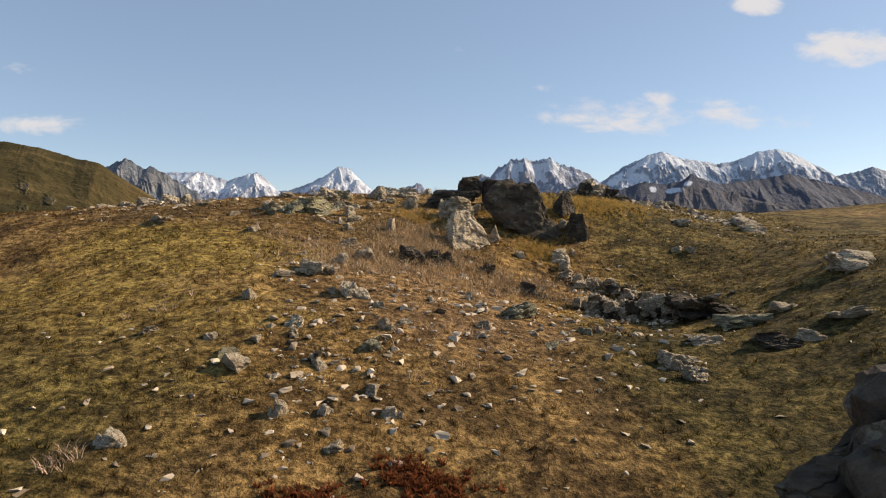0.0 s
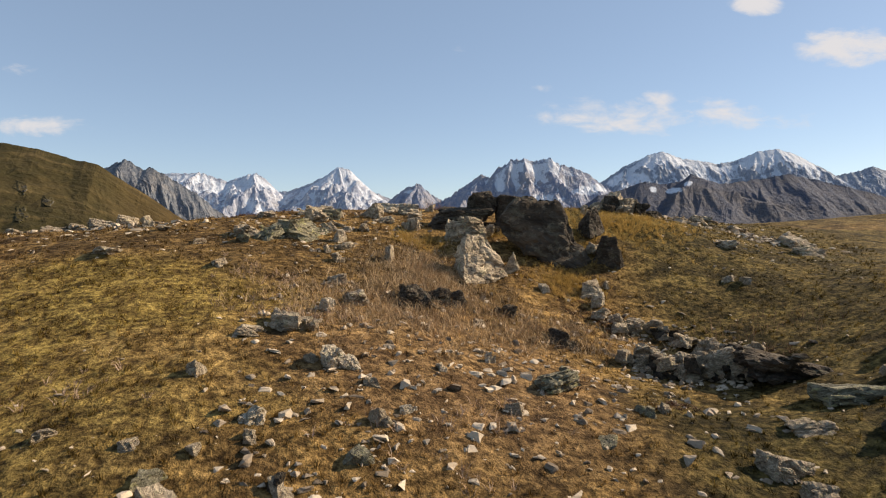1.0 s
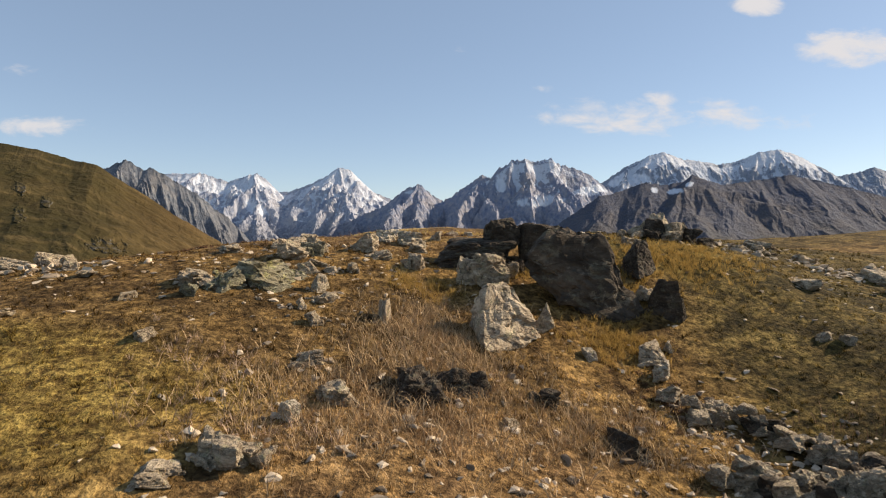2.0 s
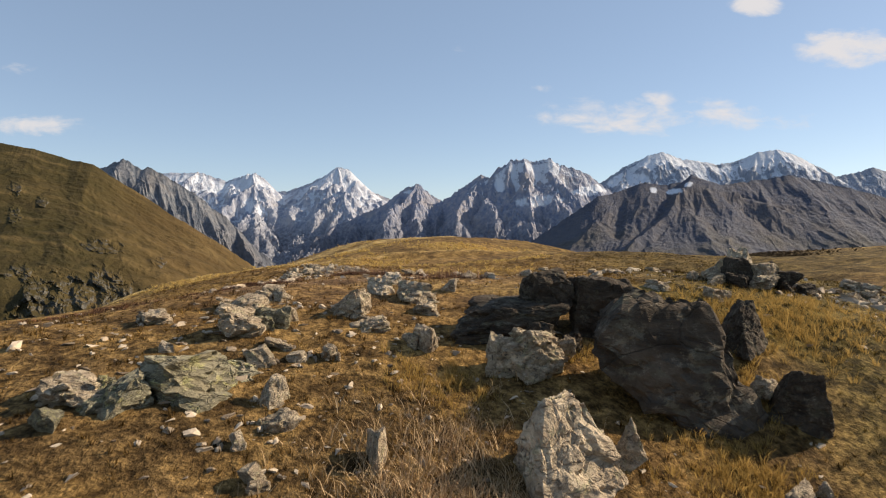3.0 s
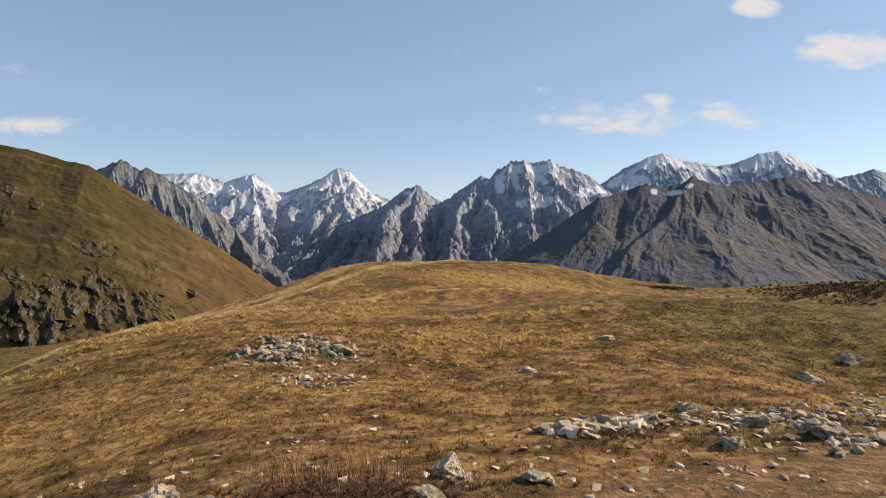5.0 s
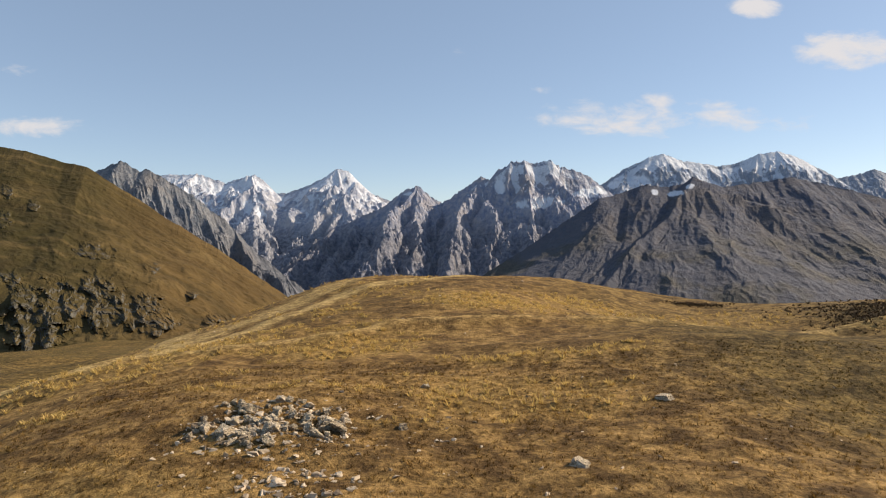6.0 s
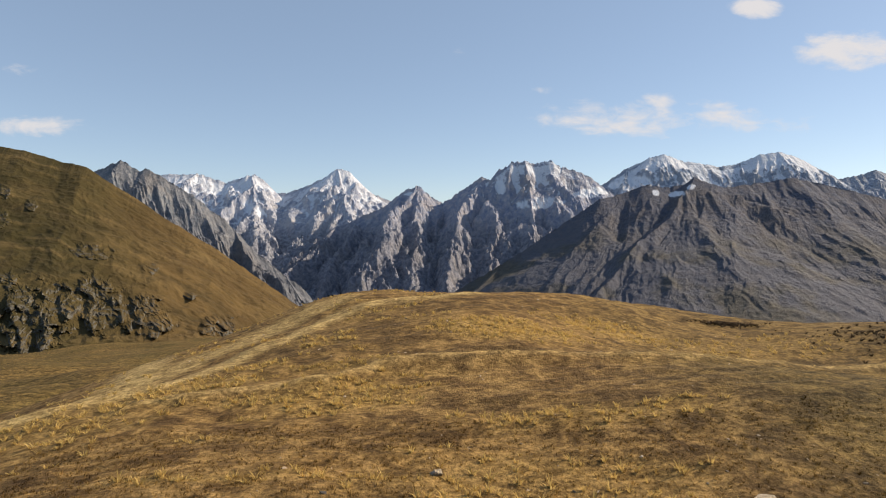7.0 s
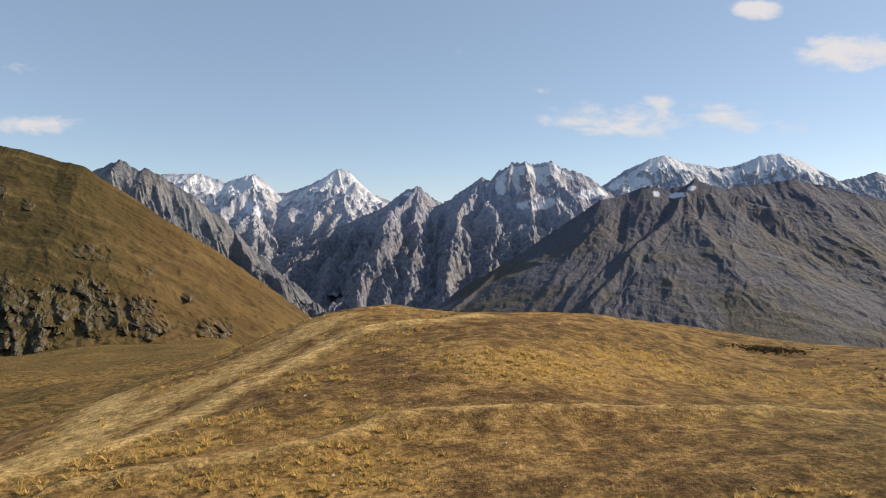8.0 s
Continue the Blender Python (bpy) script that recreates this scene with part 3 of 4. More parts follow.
RANGES = [
    # name, label, knots, distance, run, foot, spacing of spurs, flank slope, rough, jag, seed, sideways lean, spurs of
    # their own, snowline, spread, glaciers, columns, rows, crest's slope, rock colours with haze put in, width and
    # lengthening of the gullies
    ("mountain_1", "snow-streaked grey mountain range with small glaciers",
     [(-0.56, 0.06), (-0.46, 0.082), (-0.435, 0.087), (-0.41, 0.085), (-0.385, 0.087), (-0.365, 0.078), (-0.345, 0.074), (-0.313, 0.083), (-0.299, 0.086),
      (-0.285, 0.076), (-0.267, 0.058), (-0.25, 0.056), (-0.213, 0.07), (-0.19, 0.08), (-0.167, 0.096), (-0.149, 0.091), (-0.122, 0.062), (-0.09, 0.045), (-0.03, 0.03)],
     4500, 1500, -330, 420, 1.0, 50, 27, 3, -0.05,
     [[(-0.25, 0.056, 4500), (-0.245, 0.02, 4250), (-0.235, -0.02, 3950), (-0.225, -0.07, 3600)], [(-0.167, 0.094, 4500), (-0.185, 0.045, 4250), (-0.2, -0.005, 3950), (-0.2, -0.06, 3600)],
      [(-0.299, 0.084, 4500), (-0.285, 0.05, 4350), (-0.27, 0.005, 4050)], [(-0.167, 0.094, 4500), (-0.15, 0.04, 4250), (-0.13, -0.01, 3950)]],
     175, 130, [(-0.4, 0.072, 0.016, 0.012, -0.8), (-0.345, 0.06, 0.03, 0.008, 1.4), (-0.31, 0.074, 0.008, 0.008, 0.5), (-0.302, 0.032, 0.014, 0.012, 0.6)], 400, 170, 1.05,
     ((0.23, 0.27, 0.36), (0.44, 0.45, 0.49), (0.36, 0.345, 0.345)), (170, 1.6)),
    ("mountain_2", "jagged grey-brown rock peaks with snow in the gullies",
     [(-0.262, -0.045), (-0.222, -0.028), (-0.177, -0.002), (-0.131, 0.017), (-0.086, 0.04), (-0.06, 0.06), (-0.04, 0.069), (-0.034, 0.066), (-0.026, 0.056), (0.0, 0.04), (0.042, 0.068), (0.062, 0.082),
      (0.078, 0.074), (0.088, 0.092), (0.11, 0.106), (0.133, 0.107), (0.147, 0.102), (0.174, 0.11), (0.188, 0.1), (0.202, 0.094), (0.225, 0.088), (0.247, 0.075), (0.28, 0.05), (0.33, 0.03)],
     3700, 1300, -480, 420, 1.12, 45, 36, 8, -0.12,
     [[(0.2, 0.09, 3700), (0.19, 0.05, 3500), (0.186, 0.044, 3400), (0.176, 0.0, 3200), (0.16, -0.05, 2950)], [(0.062, 0.08, 3700), (0.025, 0.015, 3350), (0.018, -0.03, 3150), (0.01, -0.1, 2800)],
      [(0.088, 0.088, 3700), (0.078, 0.04, 3450), (0.085, -0.02, 3200), (0.07, -0.1, 2800)], [(-0.04, 0.066, 3700), (-0.075, 0.025, 3450), (-0.1, -0.03, 3150), (-0.14, -0.1, 2850)],
      [(-0.04, 0.066, 3700), (-0.042, 0.0, 3350), (-0.05, -0.09, 2900)], [(-0.131, 0.014, 3700), (-0.16, -0.03, 3400), (-0.19, -0.09, 3050)], [(0.0, 0.038, 3700), (-0.01, -0.02, 3350), (-0.03, -0.1, 2900)],
      [(0.133, 0.1, 3700), (0.125, 0.06, 3560), (0.12, 0.035, 3450)]],
     255, 85, [(0.155, 0.042, 0.03, 0.009, -1.0), (0.137, 0.1, 0.006, 0.012, 0.6), (0.24, 0.06, 0.025, 0.009, -0.8), (0.092, 0.07, 0.008, 0.012, 0.2), (-0.055, 0.058, 0.008, 0.004, 0.3)], 480, 200, 1.35,
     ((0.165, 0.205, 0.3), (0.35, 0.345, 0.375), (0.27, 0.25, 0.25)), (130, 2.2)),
    ("mountain_3", "high snow-capped mountains under a clear sky",
     [(0.2, 0.05), (0.256, 0.07), (0.288, 0.094), (0.333, 0.115), (0.355, 0.12), (0.379, 0.11), (0.424, 0.103), (0.442, 0.1), (0.47, 0.104), (0.506, 0.119), (0.538, 0.124),
      (0.561, 0.117), (0.606, 0.096), (0.633, 0.081), (0.67, 0.088), (0.692, 0.095), (0.72, 0.086), (0.8, 0.09)],
     4300, 1500, -300, 380, 0.95, 42, 22, 14, -0.2,
     [[(0.538, 0.122, 4300), (0.545, 0.1, 4150), (0.56, 0.07, 3950)], [(0.355, 0.118, 4300), (0.37, 0.095, 4150), (0.385, 0.07, 3950)], [(0.506, 0.117, 4300), (0.5, 0.09, 4150), (0.49, 0.06, 3950)]],
     325, 80, [(0.298, 0.074, 0.035, 0.013, -0.3), (0.33, 0.1, 0.012, 0.012, -1.0), (0.545, 0.105, 0.012, 0.016, 1.0), (0.58, 0.098, 0.014, 0.005, 1.2)], 400, 140, 1.0,
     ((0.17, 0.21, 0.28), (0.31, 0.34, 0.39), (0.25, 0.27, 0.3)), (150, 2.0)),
    ("mountain_4", "long brown ridge with shade and haze in its dark colour, falling into a shaded valley",
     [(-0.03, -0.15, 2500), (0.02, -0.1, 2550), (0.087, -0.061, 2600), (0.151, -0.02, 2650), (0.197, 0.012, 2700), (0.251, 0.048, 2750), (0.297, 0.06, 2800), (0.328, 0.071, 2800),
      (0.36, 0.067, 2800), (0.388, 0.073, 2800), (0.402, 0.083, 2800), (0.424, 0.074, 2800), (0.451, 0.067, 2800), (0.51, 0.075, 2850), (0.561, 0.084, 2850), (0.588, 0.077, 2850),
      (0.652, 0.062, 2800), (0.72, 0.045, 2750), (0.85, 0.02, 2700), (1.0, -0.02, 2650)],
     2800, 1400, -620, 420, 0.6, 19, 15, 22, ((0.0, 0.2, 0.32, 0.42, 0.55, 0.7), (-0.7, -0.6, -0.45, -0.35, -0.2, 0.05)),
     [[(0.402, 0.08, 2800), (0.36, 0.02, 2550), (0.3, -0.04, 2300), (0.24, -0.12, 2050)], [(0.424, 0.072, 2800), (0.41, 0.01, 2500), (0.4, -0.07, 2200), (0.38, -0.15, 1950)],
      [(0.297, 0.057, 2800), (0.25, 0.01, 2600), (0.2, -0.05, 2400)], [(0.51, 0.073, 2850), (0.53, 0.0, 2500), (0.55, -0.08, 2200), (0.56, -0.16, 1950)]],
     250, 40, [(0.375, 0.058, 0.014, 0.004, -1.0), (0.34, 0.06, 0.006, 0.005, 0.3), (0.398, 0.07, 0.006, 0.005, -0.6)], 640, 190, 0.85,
     # Dark bluish colours carry the flank's shade as well as the haze.
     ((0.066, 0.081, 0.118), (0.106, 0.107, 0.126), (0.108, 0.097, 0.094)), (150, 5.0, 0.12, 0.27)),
    ("mountain_5", "bare slate-grey jagged ridge with haze in its colour, sloping into the valley",
     [(-0.75, 0.05), (-0.62, 0.075), (-0.56, 0.088), (-0.531, 0.099), (-0.513, 0.108), (-0.49, 0.095), (-0.463, 0.091), (-0.422, 0.066), (-0.385, 0.042), (-0.349, 0.016),
      (-0.304, -0.034), (-0.258, -0.07), (-0.217, -0.102), (-0.18, -0.14), (-0.12, -0.2)],
     2300, 850, -560, 170, 1.05, 34, 24, 29, 0.7, [], 900, 60, [], 440, 180, 1.3,
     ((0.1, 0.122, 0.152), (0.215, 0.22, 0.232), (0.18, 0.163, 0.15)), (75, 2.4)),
]
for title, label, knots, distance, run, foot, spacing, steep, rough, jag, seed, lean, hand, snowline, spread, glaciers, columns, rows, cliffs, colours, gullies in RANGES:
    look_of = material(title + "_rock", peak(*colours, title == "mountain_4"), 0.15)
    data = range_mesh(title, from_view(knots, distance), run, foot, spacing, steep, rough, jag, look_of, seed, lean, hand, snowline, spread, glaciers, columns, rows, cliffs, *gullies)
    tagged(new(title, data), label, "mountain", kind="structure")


def build_hillside():
    """The brown grassy mountainside across the side valley, with dark rock bands low on its face."""
    knots = from_view([(-1.1, 0.16, 900), (-0.85, 0.139, 900), (-0.713, 0.136, 900), (-0.675, 0.128, 900), (-0.659, 0.126, 900), (-0.627, 0.116, 900), (-0.595, 0.107, 900), (-0.563, 0.101, 890), (-0.531, 0.08, 880),
                       (-0.486, 0.053, 870), (-0.44, 0.021, 860), (-0.395, -0.006, 850), (-0.349, -0.034, 840), (-0.304, -0.066, 830), (-0.258, -0.097, 820), (-0.22, -0.125, 810), (-0.15, -0.18, 800)], 900)
    columns, rows = 460, 280
    crest, s = crest_line(knots, columns)
    rim = 3.0 * fractal(s / 26, s * 0, 5, 77, 0.65)
    foot = np.stack([crest[:, 0] * 0.62 + 15, crest[:, 1] * 0.5, np.interp(crest[:, 0], [-900, -640, -300, -130], [-75, -80, -98, -150])], 1)
    v = np.r_[np.linspace(-0.3, 0, 6)[:-1], np.linspace(0, 1, rows)]
    vv, ss = np.meshgrid(v, s, indexing="ij")
    p = crest[None] + (foot - crest)[None] * vv[..., None]
    down = np.clip(vv, 0, 1)
    p[..., 2] += rim[None] * np.exp(-12 * np.abs(vv)) + np.where(vv < 0, vv * 420, 0) - 14 * np.sin(np.pi * down) * 0.6
    # Shallow rills that slant down the slope, and cattle tracks.
    slant = vv * 420 + 0.1 * ss + 9 * fractal(ss / 90, vv * 5, 3, 80)
    rills = fractal(ss / 130, slant / 26, 5, 82, 0.6)
    p[..., 2] += smooth(0, 0.1, down) * (9 * fractal(ss / 120, vv * 3, 5, 81) + 2.6 * rills + 1.2 * (eroded(ss / 34 + 2 * vv, slant / 30, 5, 83) - 0.4))
    side = (p[..., 0] - EYE_X) / (p[..., 1] - EYE_Y)
    up = (p[..., 2] - EYE_Z) / (p[..., 1] - EYE_Y)
    cliff = np.zeros(side.shape)
    for cx, cz, wide, high in ((-0.55, -0.088, 0.03, 0.02), (-0.6, -0.115, 0.04, 0.036), (-0.645, -0.15, 0.045, 0.042), (-0.535, -0.125, 0.06, 0.03), (-0.69, -0.075, 0.025, 0.014), (-0.66, -0.105, 0.02, 0.02),
                               (-0.55, -0.03, 0.036, 0.011), (-0.457, -0.058, 0.014, 0.009), (-0.352, -0.148, 0.028, 0.016), (-0.48, -0.125, 0.035, 0.026), (-0.452, -0.145, 0.03, 0.016),
                               (-0.685, 0.062, 0.012, 0.012), (-0.69, 0.02, 0.01, 0.012), (-0.645, 0.04, 0.008, 0.01), (-0.4, -0.1, 0.01, 0.005)):
        away = np.hypot((side - cx) / wide, (up - cz) / high) + 1.25 * fractal(side * 42, up * 60, 5, 87, 0.65)
        cliff = np.maximum(cliff, smooth(1.2, 0.7, away))
    rib = eroded(side * 26 + 0.7 * fractal(side * 26, up * 26, 4, 91) + 6 * up, up * 8 + 0.8 * fractal(side * 22, up * 22, 3, 92), 6, 93)
    push = cliff * (20 * (rib - 0.5) + 5 * (ridged(side * 90, up * 50, 3, 95) - 0.5)) * smooth(-0.05, -0.1, up) + 9 * cliff * (ridged(side * 60, up * 70, 4, 96) - 0.42)
    p[..., 0] += push * 0.5
    p[..., 1] -= push * 0.9
    data = mesh_from("hillside", p.reshape(-1, 3), grid_faces(len(v), columns), material("brown_hillside", hillside_look, 0.1), False)
    layer(data, "cliff", cliff)
    layer(data, "rill", 0.5 + 0.5 * rills)
    layer(data, "dry", np.clip(smooth(-0.62, -0.36, side) + 0.35 * fractal(ss / 70, slant / 60, 4, 85), 0, 1))
    tagged(new("hillside", data), "steep brown grassy mountainside with dark rock bands", "hill", kind="structure")


build_hillside()


# ---- rocks ----
def broken_block(rng, corners, upright=0.0, squareness=0.35):
    """Corner points of a rock that has split off along joints: a skewed block with its corners knocked off."""
    p = rng.uniform(-1, 1, (corners, 3))
    p = np.sign(p) * np.abs(p) ** squareness
    p *= rng.uniform(0.72, 1.0, (corners, 3))
    loose = 1 - 0.8 * upright
    p[:, 0] += loose * rng.uniform(-0.45, 0.45) * p[:, 2]
    p[:, 1] += rng.uniform(-0.3, 0.3) * p[:, 2]
    taper = rng.uniform(0.25, 0.6) * (1 - 0.6 * upright)
    p[:, :2] *= (1 - taper * np.clip(p[:, 2:3] * 0.5 + 0.5, 0, 1)) ** 1.0
    p[:, 2] += loose * (rng.uniform(-0.45, 0.45) * p[:, 0] + rng.uniform(-0.3, 0.3) * p[:, 1])
    return p


def hull(points, longest):
    """The convex hull of points, cut up until no edge is longer than that (0: left whole)."""
    bm = bmesh.new()
    for q in points:
        bm.verts.new(q.tolist())
    made = bmesh.ops.convex_hull(bm, input=bm.verts)
    loose = [v for v in bm.verts if not v.link_faces]
    bmesh.ops.delete(bm, geom=loose, context="VERTS")
    for _ in range(6 if longest else 0):
        long_edges = [e for e in bm.edges if e.calc_length() > longest]
        if not long_edges:
            break
        bmesh.ops.subdivide_edges(bm, edges=long_edges, cuts=1)
        bmesh.ops.triangulate(bm, faces=[f for f in bm.faces if len(f.verts) > 3])
    bm.normal_update()
    bm.verts.index_update()
    verts, normals = np.array([v.co for v in bm.verts]), np.array([v.normal for v in bm.verts])
    faces = np.array([[v.index for v in f.verts] for f in bm.faces])
    bm.free()
    return verts, normals, faces


def boulder_points(seed, corners, detail, rough=0.05, upright=0.0, pieces=1, squareness=0.35):
    """A rock broken along flat joints, split by cracks and pitted all over: its box runs from -0.5 to 0.5 across and from 0 to 1 up."""
    rng = np.random.default_rng(seed)
    chunks, total = [], 0
    for k in range(pieces):
        p, normals, faces = hull(broken_block(rng, corners, upright, squareness), {1: 0, 2: 0.9, 3: 0.34, 4: 0.2, 5: 0.105}[detail])
        low, high = p.min(0), p.max(0)
        p = (p - (low + high) / 2) / (high - low) * 2
        if k:
            # Lesser blocks lean against the first one.
            a = rng.uniform(0, 6.28)
            p = p * rng.uniform(0.4, 0.75, 3) + (0.75 * math.cos(a), 0.75 * math.sin(a), rng.uniform(-0.5, -0.05))
        chunks.append((p, normals, faces + total))
        total += len(p)
    p, normals, faces = (np.concatenate(part) for part in zip(*chunks))
    if detail > 1:
        # Blocks between cracks stand a little in or out; the cracks lie along a tilted plane.
        tilt = np.array([1.0, 1.0, rng.uniform(1.2, 2.2)])
        spin = np.array(Euler(rng.uniform(-0.7, 0.7, 3).tolist()).to_matrix())
        seeds = rng.uniform(-1.0, 1.0, (30 if detail > 4 else 16, 3)) * tilt
        wob = np.stack([fractal(p[:, 1] * 3 + seed, p[:, 2] * 3, 3, seed + 1), fractal(p[:, 2] * 3, p[:, 0] * 3 + seed, 3, seed + 2), fractal(p[:, 0] * 3, p[:, 1] * 3 - seed, 3, seed + 3)], 1)
        gaps = np.linalg.norm((((p + 0.12 * wob) @ spin) * tilt)[:, None] - seeds[None], axis=2)
        order = np.argsort(gaps, axis=1)[:, :2]
        first, second = np.take_along_axis(gaps, order, 1).T
        block = rng.uniform(-1, 1, len(seeds))[order[:, 0]]
        crack = smooth(0.14, 0.0, second - first)
        a, b = p[:, 0] + 0.6 * p[:, 2] + seed, p[:, 1] - 0.5 * p[:, 2]
        c, d = p[:, 2] * 1.4 + seed, p[:, 0] - p[:, 1]
        pits = fractal(a * 3.5, b * 3.5, 4, seed, 0.65) + fractal(c * 3.5, d * 3.0, 4, seed + 9, 0.65) + 1.2 * (ridged(a * 6, c * 5, 4, seed + 17, 0.65) - 0.5)
        p = p + normals * (rough * (1.5 * block - 1.6 * crack + 1.3 * pits))[:, None]
    low, high = p.min(0), p.max(0)
    p = (p - (low + high) / 2) / (high - low)
    p[:, 2] += 0.5
    return p, faces


def rock_mesh(name, seed, mat, corners=14, detail=3, rough=0.05, upright=0.0, apex=(0.0, 0.0), pieces=1):
    """apex: how far the rock narrows towards its top, and how far the top leans sideways."""
    p, faces = boulder_points(seed, corners, detail, rough, upright, pieces)
    p[:, :2] *= 1 - apex[0] * np.clip(p[:, 2:3], 0, 1) ** 1.3
    p[:, 0] += apex[1] * p[:, 2]
    return mesh_from(name, p, faces, mat, False)


def big_rock(name, label, x, y, width, deep, height, turn, seed, mat, corners=14, detail=5, rough=0.05, base=None, tip=(0, 0), upright=0.3, group="", apex=(0.0, 0.0), pieces=1):
    """A rock of its own shape, sunk a little into the ground (or standing at a given height)."""
    ob = new(name, rock_mesh(name, seed, mat, corners + 3, detail, rough, upright, apex, pieces))
    z = float(ground_at(x, y)) - 0.22 * height if base is None else base
    ob.matrix_world = pose(x, y, z, tip[0], tip[1], turn) @ Matrix.Diagonal((width, deep, height * (1.2 if base is None else 1), 1))
    return tagged(ob, label, "rock", group)


# The boulders on the shoulder of the knoll.
OUTCROP = [(6.4, 29.8, 0.8, 0.45, 10), (7.0, 29.7, 0.9, 0.75, -15), (7.55, 29.5, 0.85, 0.7, 30), (8.1, 29.5, 0.8, 0.5, 0), (7.3, 29.0, 0.75, 0.4, 25), (6.7, 29.2, 0.6, 0.4, -30), (7.3, 30.3, 1.0, 0.95, 50),
           (7.9, 29.0, 0.6, 0.35, 70), (6.1, 29.2, 0.5, 0.25, 15), (8.6, 29.3, 0.6, 0.3, 40), (6.9, 30.4, 0.8, 0.7, -40), (8.1, 30.1, 0.8, 0.65, 20), (5.8, 29.9, 0.5, 0.25, 60), (9.0, 29.8, 0.5, 0.25, 5)]
BESIDE = [(0.05, 24.0, 0.6, 0.7, GREY_STONE), (1.25, 24.6, 0.5, 0.4, GREY_STONE), (1.55, 24.9, 0.45, 0.4, SHADED_STONE), (4.85, 24.3, 0.65, 0.4, GREY_STONE), (4.3, 21.4, 0.55, 0.42, PALE_STONE),
          (4.75, 22.2, 0.35, 0.3, PALE_STONE), (2.75, 21.6, 0.4, 0.25, PALE_STONE), (0.9, 24.9, 0.9, 0.5, SHADED_STONE)]
big_rock("boulder", "large dark brown weathered boulder on the knoll, darkened for shade", 2.55, 23.9, 4.3, 2.2, 2.9, 12, 3, SHADED_STONE, 12, rough=0.05, base=3.4, upright=0.45, apex=(0.6, 0.06))
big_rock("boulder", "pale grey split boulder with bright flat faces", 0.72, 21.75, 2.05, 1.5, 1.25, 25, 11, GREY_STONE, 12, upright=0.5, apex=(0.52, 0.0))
big_rock("boulder", "broad low slab darkened for shade, carrying a block of stone", 0.3, 25.5, 2.5, 1.4, 0.75, 5, 21, SHADED_STONE, 12)
big_rock("boulder", "upright block darkened for shade, resting on a flat slab", 1.1, 25.6, 1.05, 0.85, 0.95, 8, 34, SHADED_STONE, 18, base=5.62, upright=0.95)
big_rock("boulder", "angular brown block behind the large boulder", 2.3, 25.8, 1.5, 1.0, 1.15, -6, 45, SHADED_STONE, 16, upright=0.9)
big_rock("boulder", "streaked grey rock in front of a flat slab", 0.6, 24.2, 1.4, 0.9, 0.8, 30, 52, GREY_STONE, 10, rough=0.09)
big_rock("boulder", "small grey leaning stone beside a split boulder", 1.83, 22.3, 0.62, 0.5, 0.62, 5, 66, GREY_STONE, 9)
big_rock("boulder", "rounded grey boulder casting a long shadow", 5.05, 25.5, 1.1, 0.9, 0.95, 40, 73, SHADED_STONE, 13, upright=0.6, apex=(0.35, 0.0))
big_rock("boulder", "leaning grey slab with a bright edge", 5.15, 23.7, 1.2, 0.8, 0.95, -30, 81, SHADED_STONE, 11, upright=0.6, apex=(0.45, 0.05))
big_rock("boulder", "pale stone at the foot of the boulders", 4.2, 21.95, 0.77, 0.55, 0.48, 10, 92, GREY_STONE, 9, 4)
for k, (x, y, width, height, turn) in enumerate(OUTCROP):
    big_rock("outcrop_rock", "layered dark grey rock of an outcrop on the rim", x, y, width, width * 0.7, height, turn, 103 + 7 * k, SHADED_STONE if k % 2 else GREY_STONE, 11, 4, rough=0.08, group="outcrop on the rim", pieces=2)
for k, (x, y, width, height, mat) in enumerate(BESIDE):
    big_rock("boulder", "rough grey rock wedged among the boulders", x, y, width, width * 0.75, height, 17 * k, 140 + 5 * k, mat, 9, 4, rough=0.08, group="rocks among the boulders", pieces=2)
big_rock("boulder", "huge boulder above the hollow, its shade put into dark stone", 3.75, 3.9, 4.8, 3.0, 3.0, 20, 121, SHADED_STONE, 13, rough=0.085, upright=0.0)

SHAPES = {}
FORMS = [rock_mesh("rock", 200 + 13 * k, GREY_STONE, 11 + k % 5, 4 if k < 5 else 3, 0.085 if k < 8 else 0.07, 0.3 * (k % 2), pieces=3 if k < 5 else 2 if k < 9 else 1) for k in range(14)]
for kind, mat in (("grey", GREY_STONE), ("pale", PALE_STONE), ("dark", SHADED_STONE), ("lichen", LICHEN_STONE)):
    SHAPES[kind] = [form.copy() for form in FORMS]
    for form in SHAPES[kind]:
        form.materials[0] = mat
RNG = np.random.default_rng(5)


def rock(x, y, width, height, kind, label, group, deep=None, sink=0.55, lift=0.0):
    width, height = width * 1.2, height * 0.92
    shape = SHAPES[kind][RNG.integers(5) if width > 0.62 else 5 + RNG.integers(9)]
    ob = new("rock", shape)
    deep = deep or width * RNG.uniform(0.7, 1.0)
    z = float(ground_at(x, y)) - sink * height + lift
    ob.matrix_world = pose(x, y + deep * 0.3, z, RNG.uniform(-10, 10), RNG.uniform(-10, 10), RNG.uniform(0, 360)) @ Matrix.Diagonal((width, deep, height * (1 + sink), 1))
    return tagged(ob, label, "rock", group)


